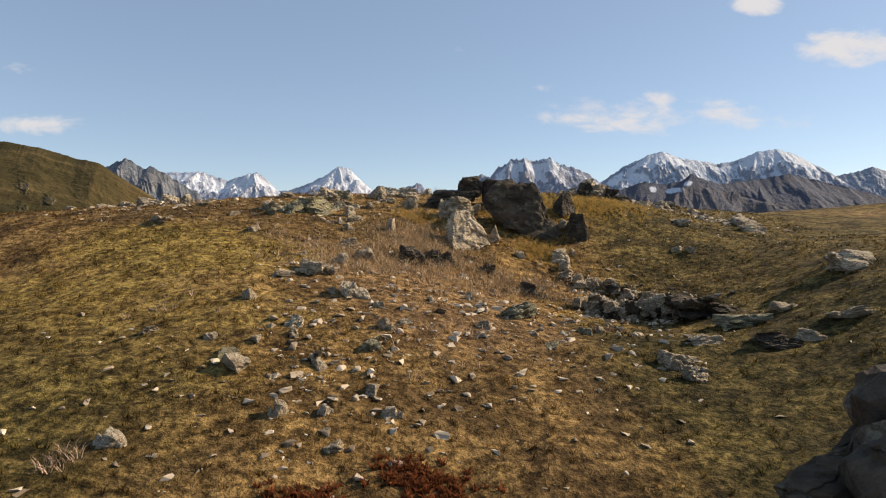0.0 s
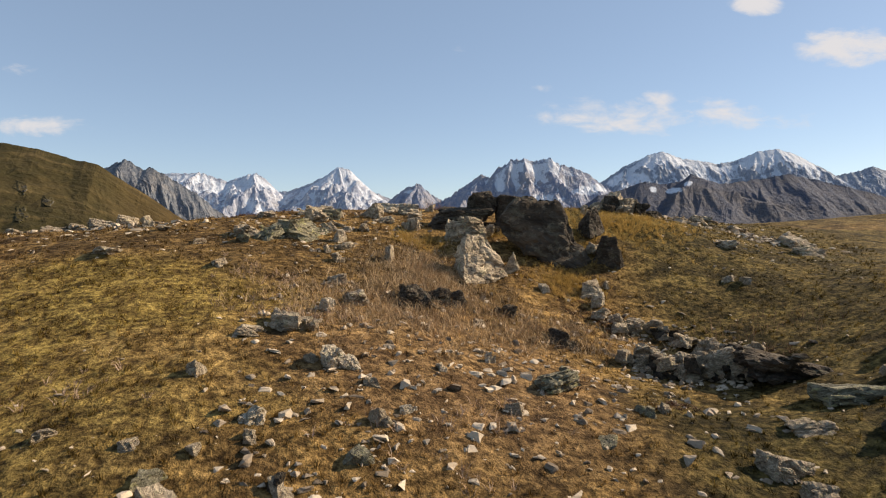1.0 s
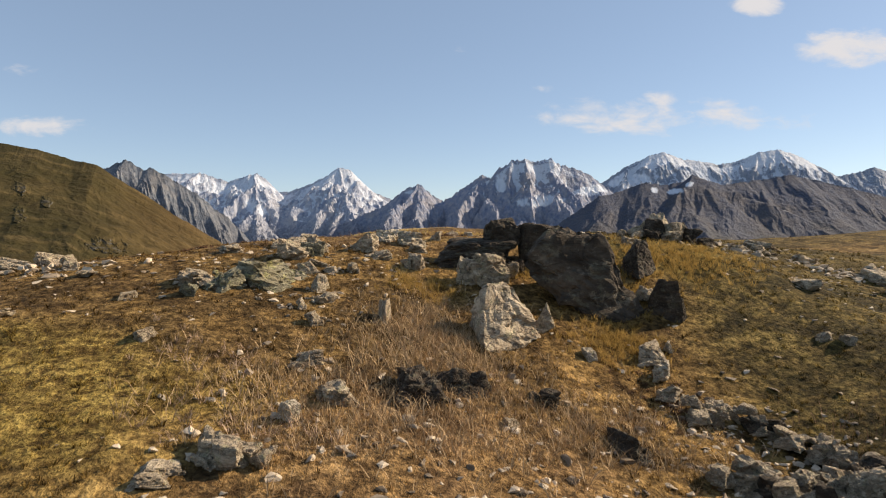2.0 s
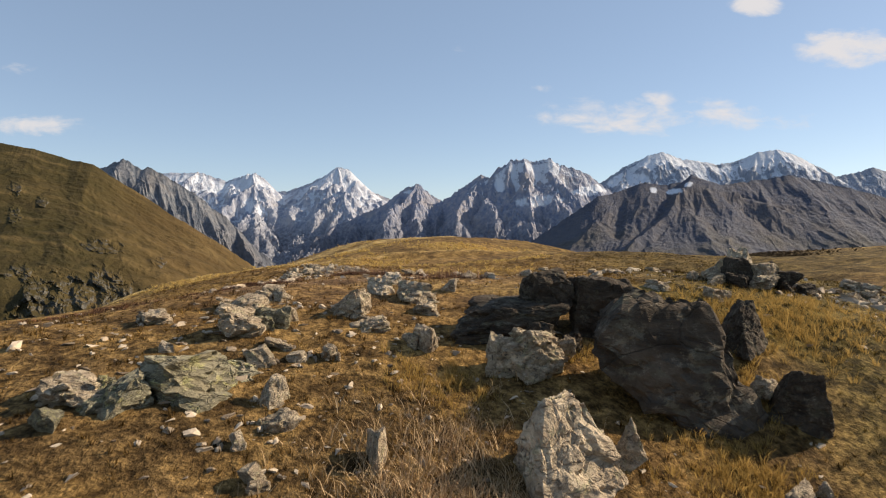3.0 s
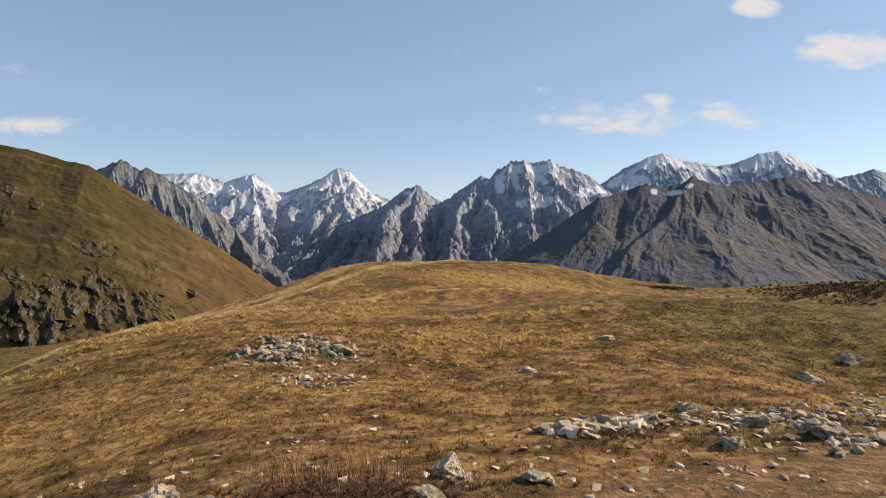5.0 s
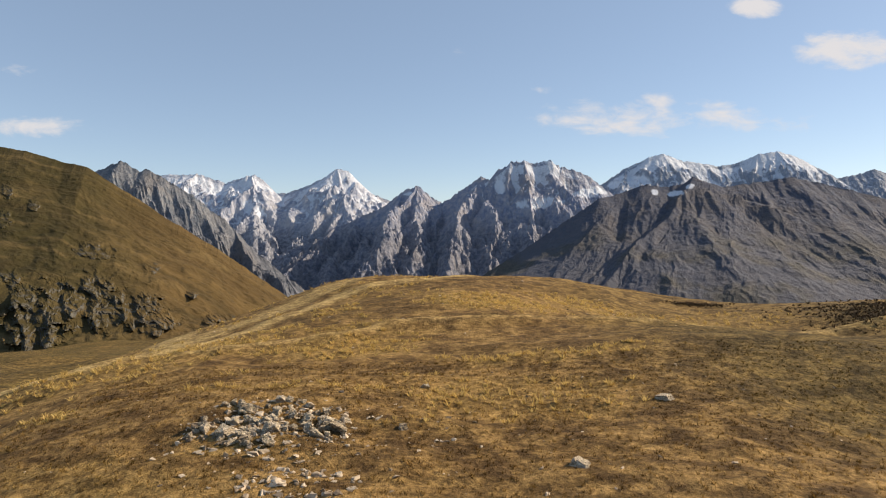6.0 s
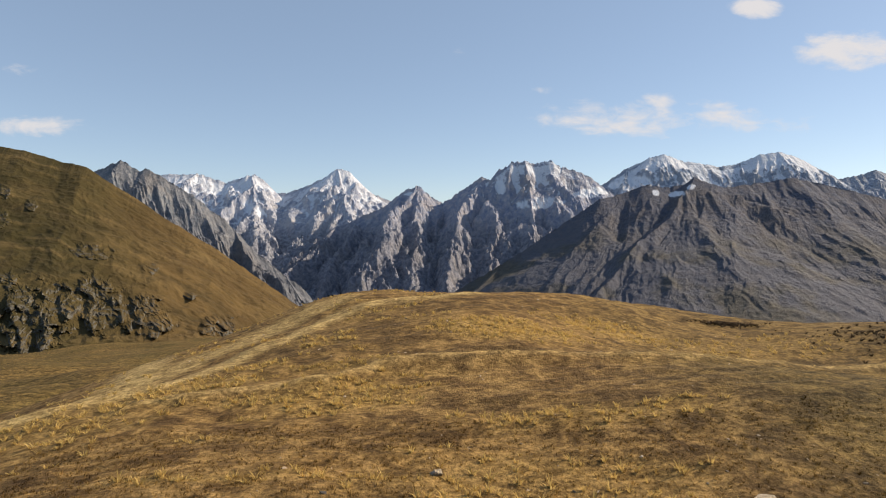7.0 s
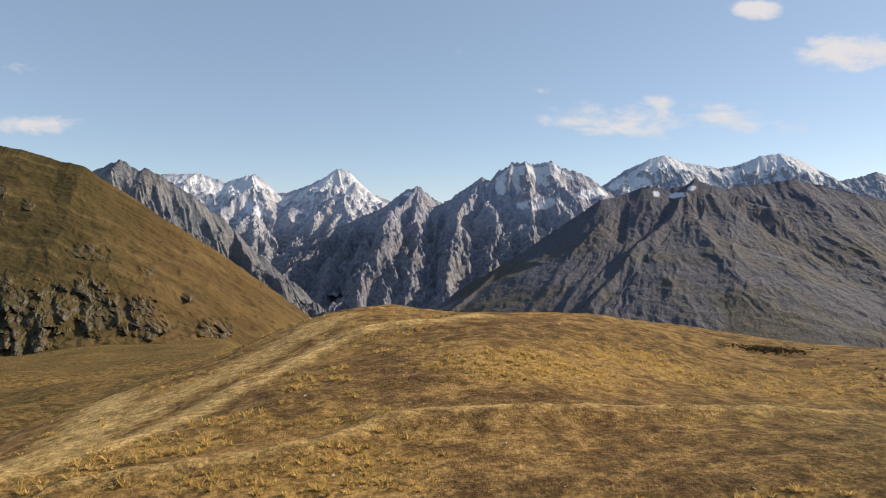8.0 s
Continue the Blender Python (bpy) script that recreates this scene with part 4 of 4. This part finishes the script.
# x, y, width, height of single rocks, by area and colour.
SLOPE_DARK = [(-1.05, 18.05, 0.96, 0.6), (-0.14, 18.82, 0.87, 0.55), (2.75, 18.06, 0.76, 0.5), (1.34, 19.14, 0.56, 0.3), (-2.51, 10.92, 0.4, 0.25), (7.39, 12.69, 1.1, 0.28), (7.4, 16.3, 1.9, 0.6)]
SLOPE_GREY = [
    (-2.36, 17.55, 0.66, 0.35), (-3.46, 15.55, 0.75, 0.46), (-4.22, 15.06, 0.66, 0.18), (-4.48, 13.36, 0.32, 0.28), (-2.7, 14.24, 0.26, 0.21), (-1.51, 13.52, 0.29, 0.16),
    (-3.1, 11.77, 0.22, 0.18), (-1.25, 12.41, 0.34, 0.28), (-5.95, 11.54, 0.35, 0.16), (-4.69, 11.4, 0.27, 0.14), (-3.79, 11.38, 0.27, 0.12), (0.97, 13.51, 0.34, 0.23),
    (-3.89, 10.36, 0.51, 0.35), (-2.71, 9.01, 0.25, 0.3), (-2.43, 10.74, 0.47, 0.23), (4.98, 12.22, 0.62, 0.34), (5.2, 11.6, 0.6, 0.3), (6.14, 13.46, 0.7, 0.2), (8.03, 12.53, 0.55, 0.2), (9.29, 13.06, 0.9, 0.2),
    (11.54, 16.23, 1.2, 0.5), (8.86, 15.02, 0.58, 0.2),
]
SLOPE_PALE = [
    (-2.13, 14.06, 0.61, 0.5),
    (-2.94, 16.78, 0.28, 0.3), (-3.04, 15.64, 0.35, 0.23), (-3.18, 12.17, 0.38, 0.27), (0.67, 15.66, 0.21, 0.25), (0.61, 18.04, 0.34, 0.16), (-0.35, 14.58, 0.21, 0.17), (-0.89, 12.88, 0.27, 0.13),
    (3.81, 14.33, 0.21, 0.2), (-4.77, 7.72, 0.35, 0.25), (4.45, 20.52, 0.32, 0.22), (-1.3, 10.0, 0.3, 0.2), (-2.0, 9.3, 0.28, 0.16), (-0.9, 9.4, 0.3, 0.2), (-1.7, 8.4, 0.3, 0.15),
]
SLOPE_LICHEN = [(1.82, 14.76, 1.0, 0.34), (2.38, 12.79, 0.36, 0.1), (3.35, 14.11, 0.41, 0.2), (-1.56, 11.49, 0.43, 0.22), (-4.04, 10.6, 0.42, 0.22), (7.6, 14.5, 1.15, 0.32)]
RIM = [
    (10.16, 25.64, 0.93, 0.41), (13.86, 27.78, 1.36, 0.56), (13.49, 26.01, 1.05, 0.42), (11.69, 31.53, 1.04, 0.36), (8.89, 22.85, 0.43, 0.25), (9.31, 22.59, 0.36, 0.25), (12.6, 29.8, 0.9, 0.3), (14.6, 28.6, 0.8, 0.3),
    (9.9, 29.4, 0.6, 0.3), (11.0, 30.2, 0.7, 0.3), (-9.57, 22.41, 0.45, 0.42), (-10.72, 23.46, 0.75, 0.37), (-11.27, 22.94, 0.91, 0.3), (-12.4, 23.2, 0.8, 0.25), (-13.4, 23.4, 0.8, 0.25), (-14.6, 23.6, 1.0, 0.3),
    (-9.1, 19.21, 0.67, 0.21), (-5.97, 18.74, 0.4, 0.2), (-6.06, 21.37, 0.92, 0.4), (-8.81, 21.71, 0.51, 0.2), (-3.29, 20.32, 0.35, 0.3), (-3.14, 18.58, 0.64, 0.31), (-7.2, 20.43, 0.38, 0.15),
]
CREST_GREY = [
    (-2.93, 25.6, 0.8, 0.6), (-1.42, 27.03, 0.97, 0.51), (-0.83, 27.91, 0.49, 0.31), (-1.41, 24.46, 0.59, 0.53), (-2.48, 24.97, 0.71, 0.27), (-5.16, 25.42, 0.96, 0.36), (-4.67, 24.22, 1.14, 0.5), (-4.01, 23.09, 0.46, 0.36),
    (-2.96, 23.62, 0.39, 0.32), (-6.45, 24.64, 0.64, 0.28), (-4.93, 26.84, 0.7, 0.27), (-4.51, 26.6, 0.49, 0.24), (4.33, 28.22, 0.62, 0.25), (5.51, 27.59, 0.53, 0.32), (-1.31, 26.29, 0.57, 0.28), (3.58, 26.09, 0.37, 0.3),
    (-3.5, 22.03, 0.41, 0.45), (-3.33, 21.43, 0.46, 0.34), (-1.95, 21.08, 0.4, 0.5), (-5.5, 22.54, 0.52, 0.17),
]
CREST_PALE = [(-2.34, 28.9, 0.8, 0.28), (-2.33, 27.5, 0.64, 0.42), (-3.99, 25.04, 0.29, 0.36), (-3.45, 23.45, 0.31, 0.17), (-4.17, 22.84, 0.22, 0.16), (-3.89, 23.74, 0.43, 0.22), (-5.57, 23.27, 0.27, 0.17), (-3.7, 21.02, 0.22, 0.25)]
CREST_LICHEN = [(-4.82, 21.98, 1.6, 0.62), (-5.56, 21.4, 0.85, 0.5), (-6.11, 20.73, 0.35, 0.35), (-4.3, 24.5, 0.6, 0.5)]
PATH_ROCKS = [
    (-5.78, 32.61, 0.71, 0.33), (-0.48, 33.49, 0.44, 0.17), (-2.01, 32.47, 0.42, 0.25), (3.31, 30.06, 0.43, 0.25), (3.38, 35.47, 0.53, 0.25), (3.78, 32.04, 0.43, 0.21), (1.53, 30.79, 0.42, 0.19),
    (0.3, 30.41, 0.39, 0.18), (-0.29, 30.36, 0.42, 0.2), (14.85, 49.48, 0.64, 0.41), (5.09, 32.78, 0.5, 0.17), (5.38, 35.96, 0.66, 0.24), (4.7, 37.24, 0.57, 0.2), (1.05, 45.12, 0.47, 0.21), (7.97, 36.07, 0.53, 0.2),
    (3.91, 38.83, 0.63, 0.22), (-1.74, 33.65, 0.66, 0.22), (5.66, 32.6, 0.5, 0.16), (11.42, 46.55, 0.91, 0.36), (5.2, 50.7, 0.5, 0.2), (-3.5, 47.81, 0.27, 0.19), (-3.02, 53.01, 0.3, 0.18),
]
for rows, kind, label, group in (
    (SLOPE_DARK, "dark", "dark brown stone half sunk in dry turf", "stones on the slope"),
    (SLOPE_GREY, "grey", "grey lichen-spotted stone lying in dry turf", "stones on the slope"),
    (SLOPE_PALE, "pale", "small pale stone lying on bare slope", "stones on the slope"),
    (SLOPE_LICHEN, "lichen", "flat stone crusted with yellowish lichen", "stones on the slope"),
    (RIM, "grey", "weathered grey stone along the rim of the knoll", "stones along the rim"),
    (CREST_GREY, "grey", "angular grey stone on the brown crest", "stones on the crest"),
    (CREST_PALE, "pale", "bright pale stone on the brown crest", "stones on the crest"),
    (CREST_LICHEN, "lichen", "low slab covered in greenish lichen", "stones on the crest"),
    (PATH_ROCKS, "pale", "pale stone beside the worn track", "stones along the track"),
):
    for k, (x, y, width, height) in enumerate(rows):
        rock(x, y, width, height, "grey" if kind == "pale" and k % 3 == 2 else kind, label, group)


# ---- heaps of stones: each stone is a thing of its own ----
def heap(count, spread, sizes, kinds, label, group, high=0.0):
    """high: how far the upper stones lie on lower ones."""
    for _ in range(count):
        x, y = spread()
        size = RNG.uniform(*sizes) * RNG.choice((1.0, 1.0, 0.7, 1.35))
        rock(x, y, size, size * RNG.uniform(0.5, 0.9), kinds[RNG.integers(len(kinds))], label, group, sink=0.3, lift=high * RNG.choice((0.0, 0.0, 0.5, 1.0)))


RUBBLE = []


def rubble(count, spread, sizes):
    """Stones that are too many to count: joined with the small stones below."""
    for _ in range(count):
        x, y = spread()
        RUBBLE.append((x, y, RNG.uniform(*sizes)))


def around(cx, cy, rx, ry):
    def spread():
        a, r = RNG.uniform(0, 2 * math.pi), RNG.uniform(0, 1) ** 0.6
        return cx + rx * r * math.cos(a), cy + ry * r * math.sin(a)
    return spread


def along(points, width):
    def spread():
        k = RNG.integers(len(points) - 1)
        t = RNG.uniform(0, 1)
        (ax, ay), (bx, by) = points[k], points[k + 1]
        return ax + (bx - ax) * t + RNG.normal(0, width), ay + (by - ay) * t + RNG.normal(0, width)
    return spread


heap(84, around(-7.4, 47.6, 2.3, 2.0), (0.16, 0.36), ("pale", "grey", "pale"), "pale broken stone in a spread-out heap", "stone heap on the meadow")
rubble(220, around(-7.4, 47.6, 2.5, 2.2), (0.08, 0.26))
rubble(60, around(-5.7, 44.0, 1.5, 0.9), (0.12, 0.3))
heap(56, along([(4.3, 17.7), (5.4, 17.4), (6.6, 17.1)], 0.2), (0.26, 0.5), ("grey", "grey", "dark"), "grey stone of a collapsed dry wall", "tumbled wall stones", 0.28)
heap(50, along([(4.6, 20.4), (5.8, 19.6), (6.9, 18.4), (7.1, 17.3)], 0.24), (0.24, 0.46), ("grey", "dark", "grey"), "grey stone of a collapsed dry wall", "tumbled wall stones", 0.25)
rubble(160, along([(3.6, 18.0), (5.4, 16.8), (7.2, 17.2), (5.6, 19.3), (4.2, 20.0)], 0.5), (0.1, 0.25))
rubble(160, along([(0.4, 37.2), (1.4, 37.6), (2.6, 37.8)], 0.3), (0.2, 0.5))
rubble(230, along([(3.2, 37.9), (5.0, 37.6), (6.6, 38.0), (9.5, 40.5), (13.0, 45.5)], 0.5), (0.1, 0.36))
rubble(120, along([(5.0, 35.6), (6.5, 36.0), (8.5, 36.6), (11.0, 36.4)], 0.4), (0.1, 0.34))
rubble(140, along([(-9.0, 32.6), (-7.2, 32.8), (-5.4, 32.6)], 0.4), (0.1, 0.32))
rubble(90, along([(-7.2, 29.9), (-6.2, 31.0), (-5.0, 32.0)], 0.45), (0.1, 0.32))
rubble(260, around(0.5, 15.0, 5.5, 5.0), (0.08, 0.28))
rubble(70, around(-2.0, 10.2, 2.6, 2.4), (0.08, 0.24))
rubble(120, around(-3.5, 23.5, 3.5, 3.0), (0.07, 0.22))
rubble(60, along([(4.2, 32.2), (5.8, 32.9), (8.5, 34.0)], 0.35), (0.06, 0.22))
rubble(120, along([(8.4, 29.2), (10.5, 30.0), (13.0, 28.6), (15.0, 27.5)], 0.45), (0.14, 0.42))
rubble(90, along([(-9.0, 22.4), (-11.5, 23.2), (-15.0, 23.6)], 0.4), (0.14, 0.4))


# ---- what nobody counts ----
def scatter_stones():
    """Gravel and fist-sized stones on the slopes."""
    rng = np.random.default_rng(11)
    shapes = [boulder_points(300 + k, 10, 1, squareness=0.75) for k in range(12)]
    verts, faces, total = [], [], 0
    zones = [(560, 0.5, 15.5, 5.0, 5.0, 0.03, 0.1), (330, -2, 10, 5, 3.5, 0.03, 0.1), (350, 5.5, 18.5, 3.0, 3.0, 0.04, 0.12), (450, -2.5, 23, 6, 4, 0.03, 0.09), (800, 1, 33, 9, 4, 0.03, 0.11),
             (300, -6.5, 46.5, 4, 3.5, 0.05, 0.12), (350, 3, 50, 11, 9, 0.03, 0.08), (350, 11, 28, 5, 5, 0.04, 0.12), (250, -10, 22.5, 5, 3, 0.04, 0.12), (160, 0, 75, 16, 10, 0.05, 0.12)]
    for count, cx, cy, rx, ry, low, high in zones:
        x, y = cx + rx * rng.normal(0, 0.6, count), cy + ry * rng.normal(0, 0.6, count)
        z = ground_at(x, y)
        for k in range(count):
            p, f = shapes[rng.integers(12)]
            a, size = rng.uniform(0, 6.28), (low + (high - low) * rng.uniform(0, 1) ** 2.5 * 2.2)
            c, s = math.cos(a), math.sin(a)
            q = p * (size * rng.uniform(0.9, 1.5), size * rng.uniform(0.55, 0.9), size * rng.uniform(0.3, 0.6))
            verts.append(np.stack([q[:, 0] * c - q[:, 1] * s + x[k], q[:, 0] * s + q[:, 1] * c + y[k], q[:, 2] + z[k] - 0.12 * size - 0.01], 1))
            faces.append(f + total)
            total += len(p)
    chunks = [boulder_points(400 + k, 12, 2, 0.08, pieces=1 + k % 2, squareness=0.55) for k in range(10)]
    for x, y, size in RUBBLE:
        p, f = chunks[rng.integers(10)]
        a = rng.uniform(0, 6.28)
        c, s = math.cos(a), math.sin(a)
        q = p * (size * rng.uniform(0.9, 1.3), size * rng.uniform(0.55, 0.95), size * rng.uniform(0.3, 0.65))
        verts.append(np.stack([q[:, 0] * c - q[:, 1] * s + x, q[:, 0] * s + q[:, 1] * c + y, q[:, 2] + float(ground_at(x, y)) - 0.2 * size], 1))
        faces.append(f + total)
        total += len(p)
    data = mesh_from("small_stones", np.concatenate(verts), np.concatenate(faces), PEBBLE, False)
    tagged(new("small_stones", data), "small pale stones scattered over the turf", "stones", kind="stuff")


def pebble(n):
    one = n.add("ShaderNodeNewGeometry").outputs["Random Per Island"]
    grain = n.noise(where(n), 30.0, 4.0, 0.7)
    tint = n.mix(one, (0.16, 0.12, 0.083), (0.66, 0.54, 0.4))
    return n.mix(1.0, tint, n.mix(grain, (0.6, 0.6, 0.6), (1.3, 1.3, 1.3)), "MULTIPLY"), 0.9, grain, 0.4, 0.02


PEBBLE = material("small_stone", pebble, 0.25)
scatter_stones()


def tufts(name, label, x, y, blades_each, height, width, lean, mat, rng, covered=True):
    """Tufts of curved blades, each blade two tapering faces."""
    count = len(x)
    m = count * blades_each
    cx, cy = np.repeat(x, blades_each), np.repeat(y, blades_each)
    big = np.repeat(rng.uniform(0.6, 1.35, count), blades_each)
    a = rng.uniform(0, 2 * math.pi, m)
    h = height * big * rng.uniform(0.55, 1.1, m)
    r = height * 0.35 * big * rng.uniform(0, 1, m)
    bx, by = cx + r * np.cos(a), cy + r * np.sin(a)
    slope = 0.1
    gz = ground_at(x, y)
    sx, sy = (ground_at(x + slope, y) - gz) / slope, (ground_at(x, y + slope) - gz) / slope
    bz = np.repeat(gz, blades_each) + np.repeat(sx, blades_each) * (bx - cx) + np.repeat(sy, blades_each) * (by - cy) - 0.015
    out = lean * h * rng.uniform(0.3, 1.3, m)
    ox, oy = np.cos(a) * out, np.sin(a) * out
    t = rng.uniform(0, 2 * math.pi, m)
    wx, wy = np.cos(t) * width * big / 2, np.sin(t) * width * big / 2
    v = np.empty((m, 5, 3))
    v[:, 0] = np.stack([bx - wx, by - wy, bz], 1)
    v[:, 1] = np.stack([bx + wx, by + wy, bz], 1)
    v[:, 2] = np.stack([bx + wx * 0.7 + ox * 0.35, by + wy * 0.7 + oy * 0.35, bz + h * 0.6], 1)
    v[:, 3] = np.stack([bx - wx * 0.7 + ox * 0.35, by - wy * 0.7 + oy * 0.35, bz + h * 0.6], 1)
    v[:, 4] = np.stack([bx + ox, by + oy, bz + h], 1)
    k = np.arange(m)[:, None] * 5
    f = np.concatenate([k + [[0, 1, 2]], k + [[0, 2, 3]], k + [[3, 2, 4]]])
    data = mesh_from(name, v.reshape(-1, 3), f, mat, True)
    if covered:
        with_cover(data, x, y, 5 * blades_each)
    tagged(new(name, data), label, "grass" if covered else "plants", kind="stuff")


def grow():
    rng = np.random.default_rng(17)
    n = 47000
    x = rng.uniform(-17, 17, n)
    y = rng.uniform(3, 58, n)
    worn, green_and_shade, heath, bare, gold = cover(x, y)
    keep = rng.uniform(0, 1, n) > 0.85 * bare + 0.35 * heath * (1 - green_and_shade) + 0.25 * green_and_shade
    keep &= fractal(x / 1.1, y / 1.1, 2, 55) + rng.uniform(-0.5, 0.5, n) > -0.25
    tufts("grass", "short dry golden grass on the turf", x[keep], y[keep], 7, 0.1, 0.014, 0.8, BLADES, rng)
    n = 22000
    x, y = rng.uniform(-34, 34, n), rng.uniform(48, 100, n)
    spots = cover(x, y)
    keep = 0.45 * fractal(x / 1.6, y / 1.1, 3, 57) + spots[4] * (1 - spots[0]) + rng.uniform(-0.25, 0.25, n) > 0.45
    tufts("grass", "straw-coloured tussocks on the far meadow", x[keep], y[keep], 11, 0.19, 0.042, 1.1, TUSSOCK, rng)
    # Dead stalks and low dock plants, in patches: x, y, half sizes, number of clumps, height.
    patches = [
        ("dry_stalks", "tangle of tan dead stalks", STALK_TAN, 5, 0.26, 0.01, 1.1, [(-0.8, 20.6, 1.7, 2.0, 1100), (-1.8, 17.4, 2.8, 1.7, 800), (2.0, 18.8, 2.6, 1.5, 600)]),
        ("dead_plants", "dark red-brown dead dock plants", STALK_RED, 16, 0.09, 0.011, 1.5, [(4.3, 20.4, 1.0, 0.8, 170), (-3.2, 32.9, 1.5, 0.6, 420), (-6.8, 30.8, 1.4, 1.2, 420), (1.6, 37.3, 1.4, 0.4, 220), (-0.9, 30.3, 1.0, 0.5, 45), (6.2, 32.9, 0.7, 0.3, 90), (7.0, 37.6, 2.5, 0.6, 120), (-3.0, 33.0, 1.6, 0.9, 260), (1.6, 36.5, 1.0, 0.3, 60),
                                                                                         (5.9, 33.0, 0.6, 0.3, 60), (7.8, 18.4, 0.9, 0.5, 60), (4.2, 14.8, 0.4, 0.25, 26), (-7.4, 30.4, 1.5, 0.8, 140), (-8.8, 26.6, 1.6, 0.7, 130)]),
        ("low_bush", "low red-brown bush with withered leaves", BUSH_RED, 14, 0.1, 0.035, 0.9, [(-0.3, 8.0, 0.6, 0.35, 160), (-1.9, 7.2, 0.5, 0.3, 80)]),
        ("dark_shrubs", "dark brown low heath shrubs on the rim", STALK_DARK, 9, 0.2, 0.05, 0.9, [(31.5, 76.5, 5.0, 6.0, 1100), (22.2, 90.2, 2.2, 1.2, 260), (26.5, 68.0, 1.5, 2.0, 30)]),
        ("tall_grass", "tall golden grass at the foot of the boulders", GOLDEN, 14, 0.19, 0.009, 0.8, [(4.1, 24.6, 0.9, 1.2, 260), (3.6, 22.3, 1.0, 0.8, 240), (1.0, 24.8, 0.8, 0.3, 120), (6.0, 26.5, 1.5, 1.5, 330), (-1.0, 23.4, 0.9, 0.6, 110), (7.2, 27.2, 2.0, 1.5, 300)]),
        ("dry_stalks", "upright reddish dead stalks beside the track", STALK_RUSSET, 3, 0.36, 0.009, 0.5, [(-0.9, 30.4, 1.0, 0.5, 80), (-3.2, 33.6, 1.6, 0.6, 90), (4.8, 40.5, 1.0, 0.5, 60), (-3.9, 34.2, 1.2, 0.3, 60), (8.4, 19.8, 1.8, 1.0, 60)]),
        ("dead_twigs", "pale pinkish clumps of dead twigs", STALK_PINK, 9, 0.17, 0.008, 1.1, [(-0.6, 11.8, 1.3, 1.2, 24), (-3.4, 16.5, 1.5, 0.8, 50), (-5.2, 7.3, 0.3, 0.3, 14), (0.6, 13.6, 0.9, 0.8, 22), (-6.2, 13.0, 0.8, 0.8, 16), (-4.3, 18.4, 1.5, 0.6, 40)]),
    ]
    for name, label, mat, each, height, width, lean, zones in patches:
        x = np.concatenate([cx + rx * rng.normal(0, 0.55, c) for cx, cy, rx, ry, c in zones])
        y = np.concatenate([cy + ry * rng.normal(0, 0.55, c) for cx, cy, rx, ry, c in zones])
        tufts(name, label, x, y, each, height, width, lean, mat, rng, False)


grow()
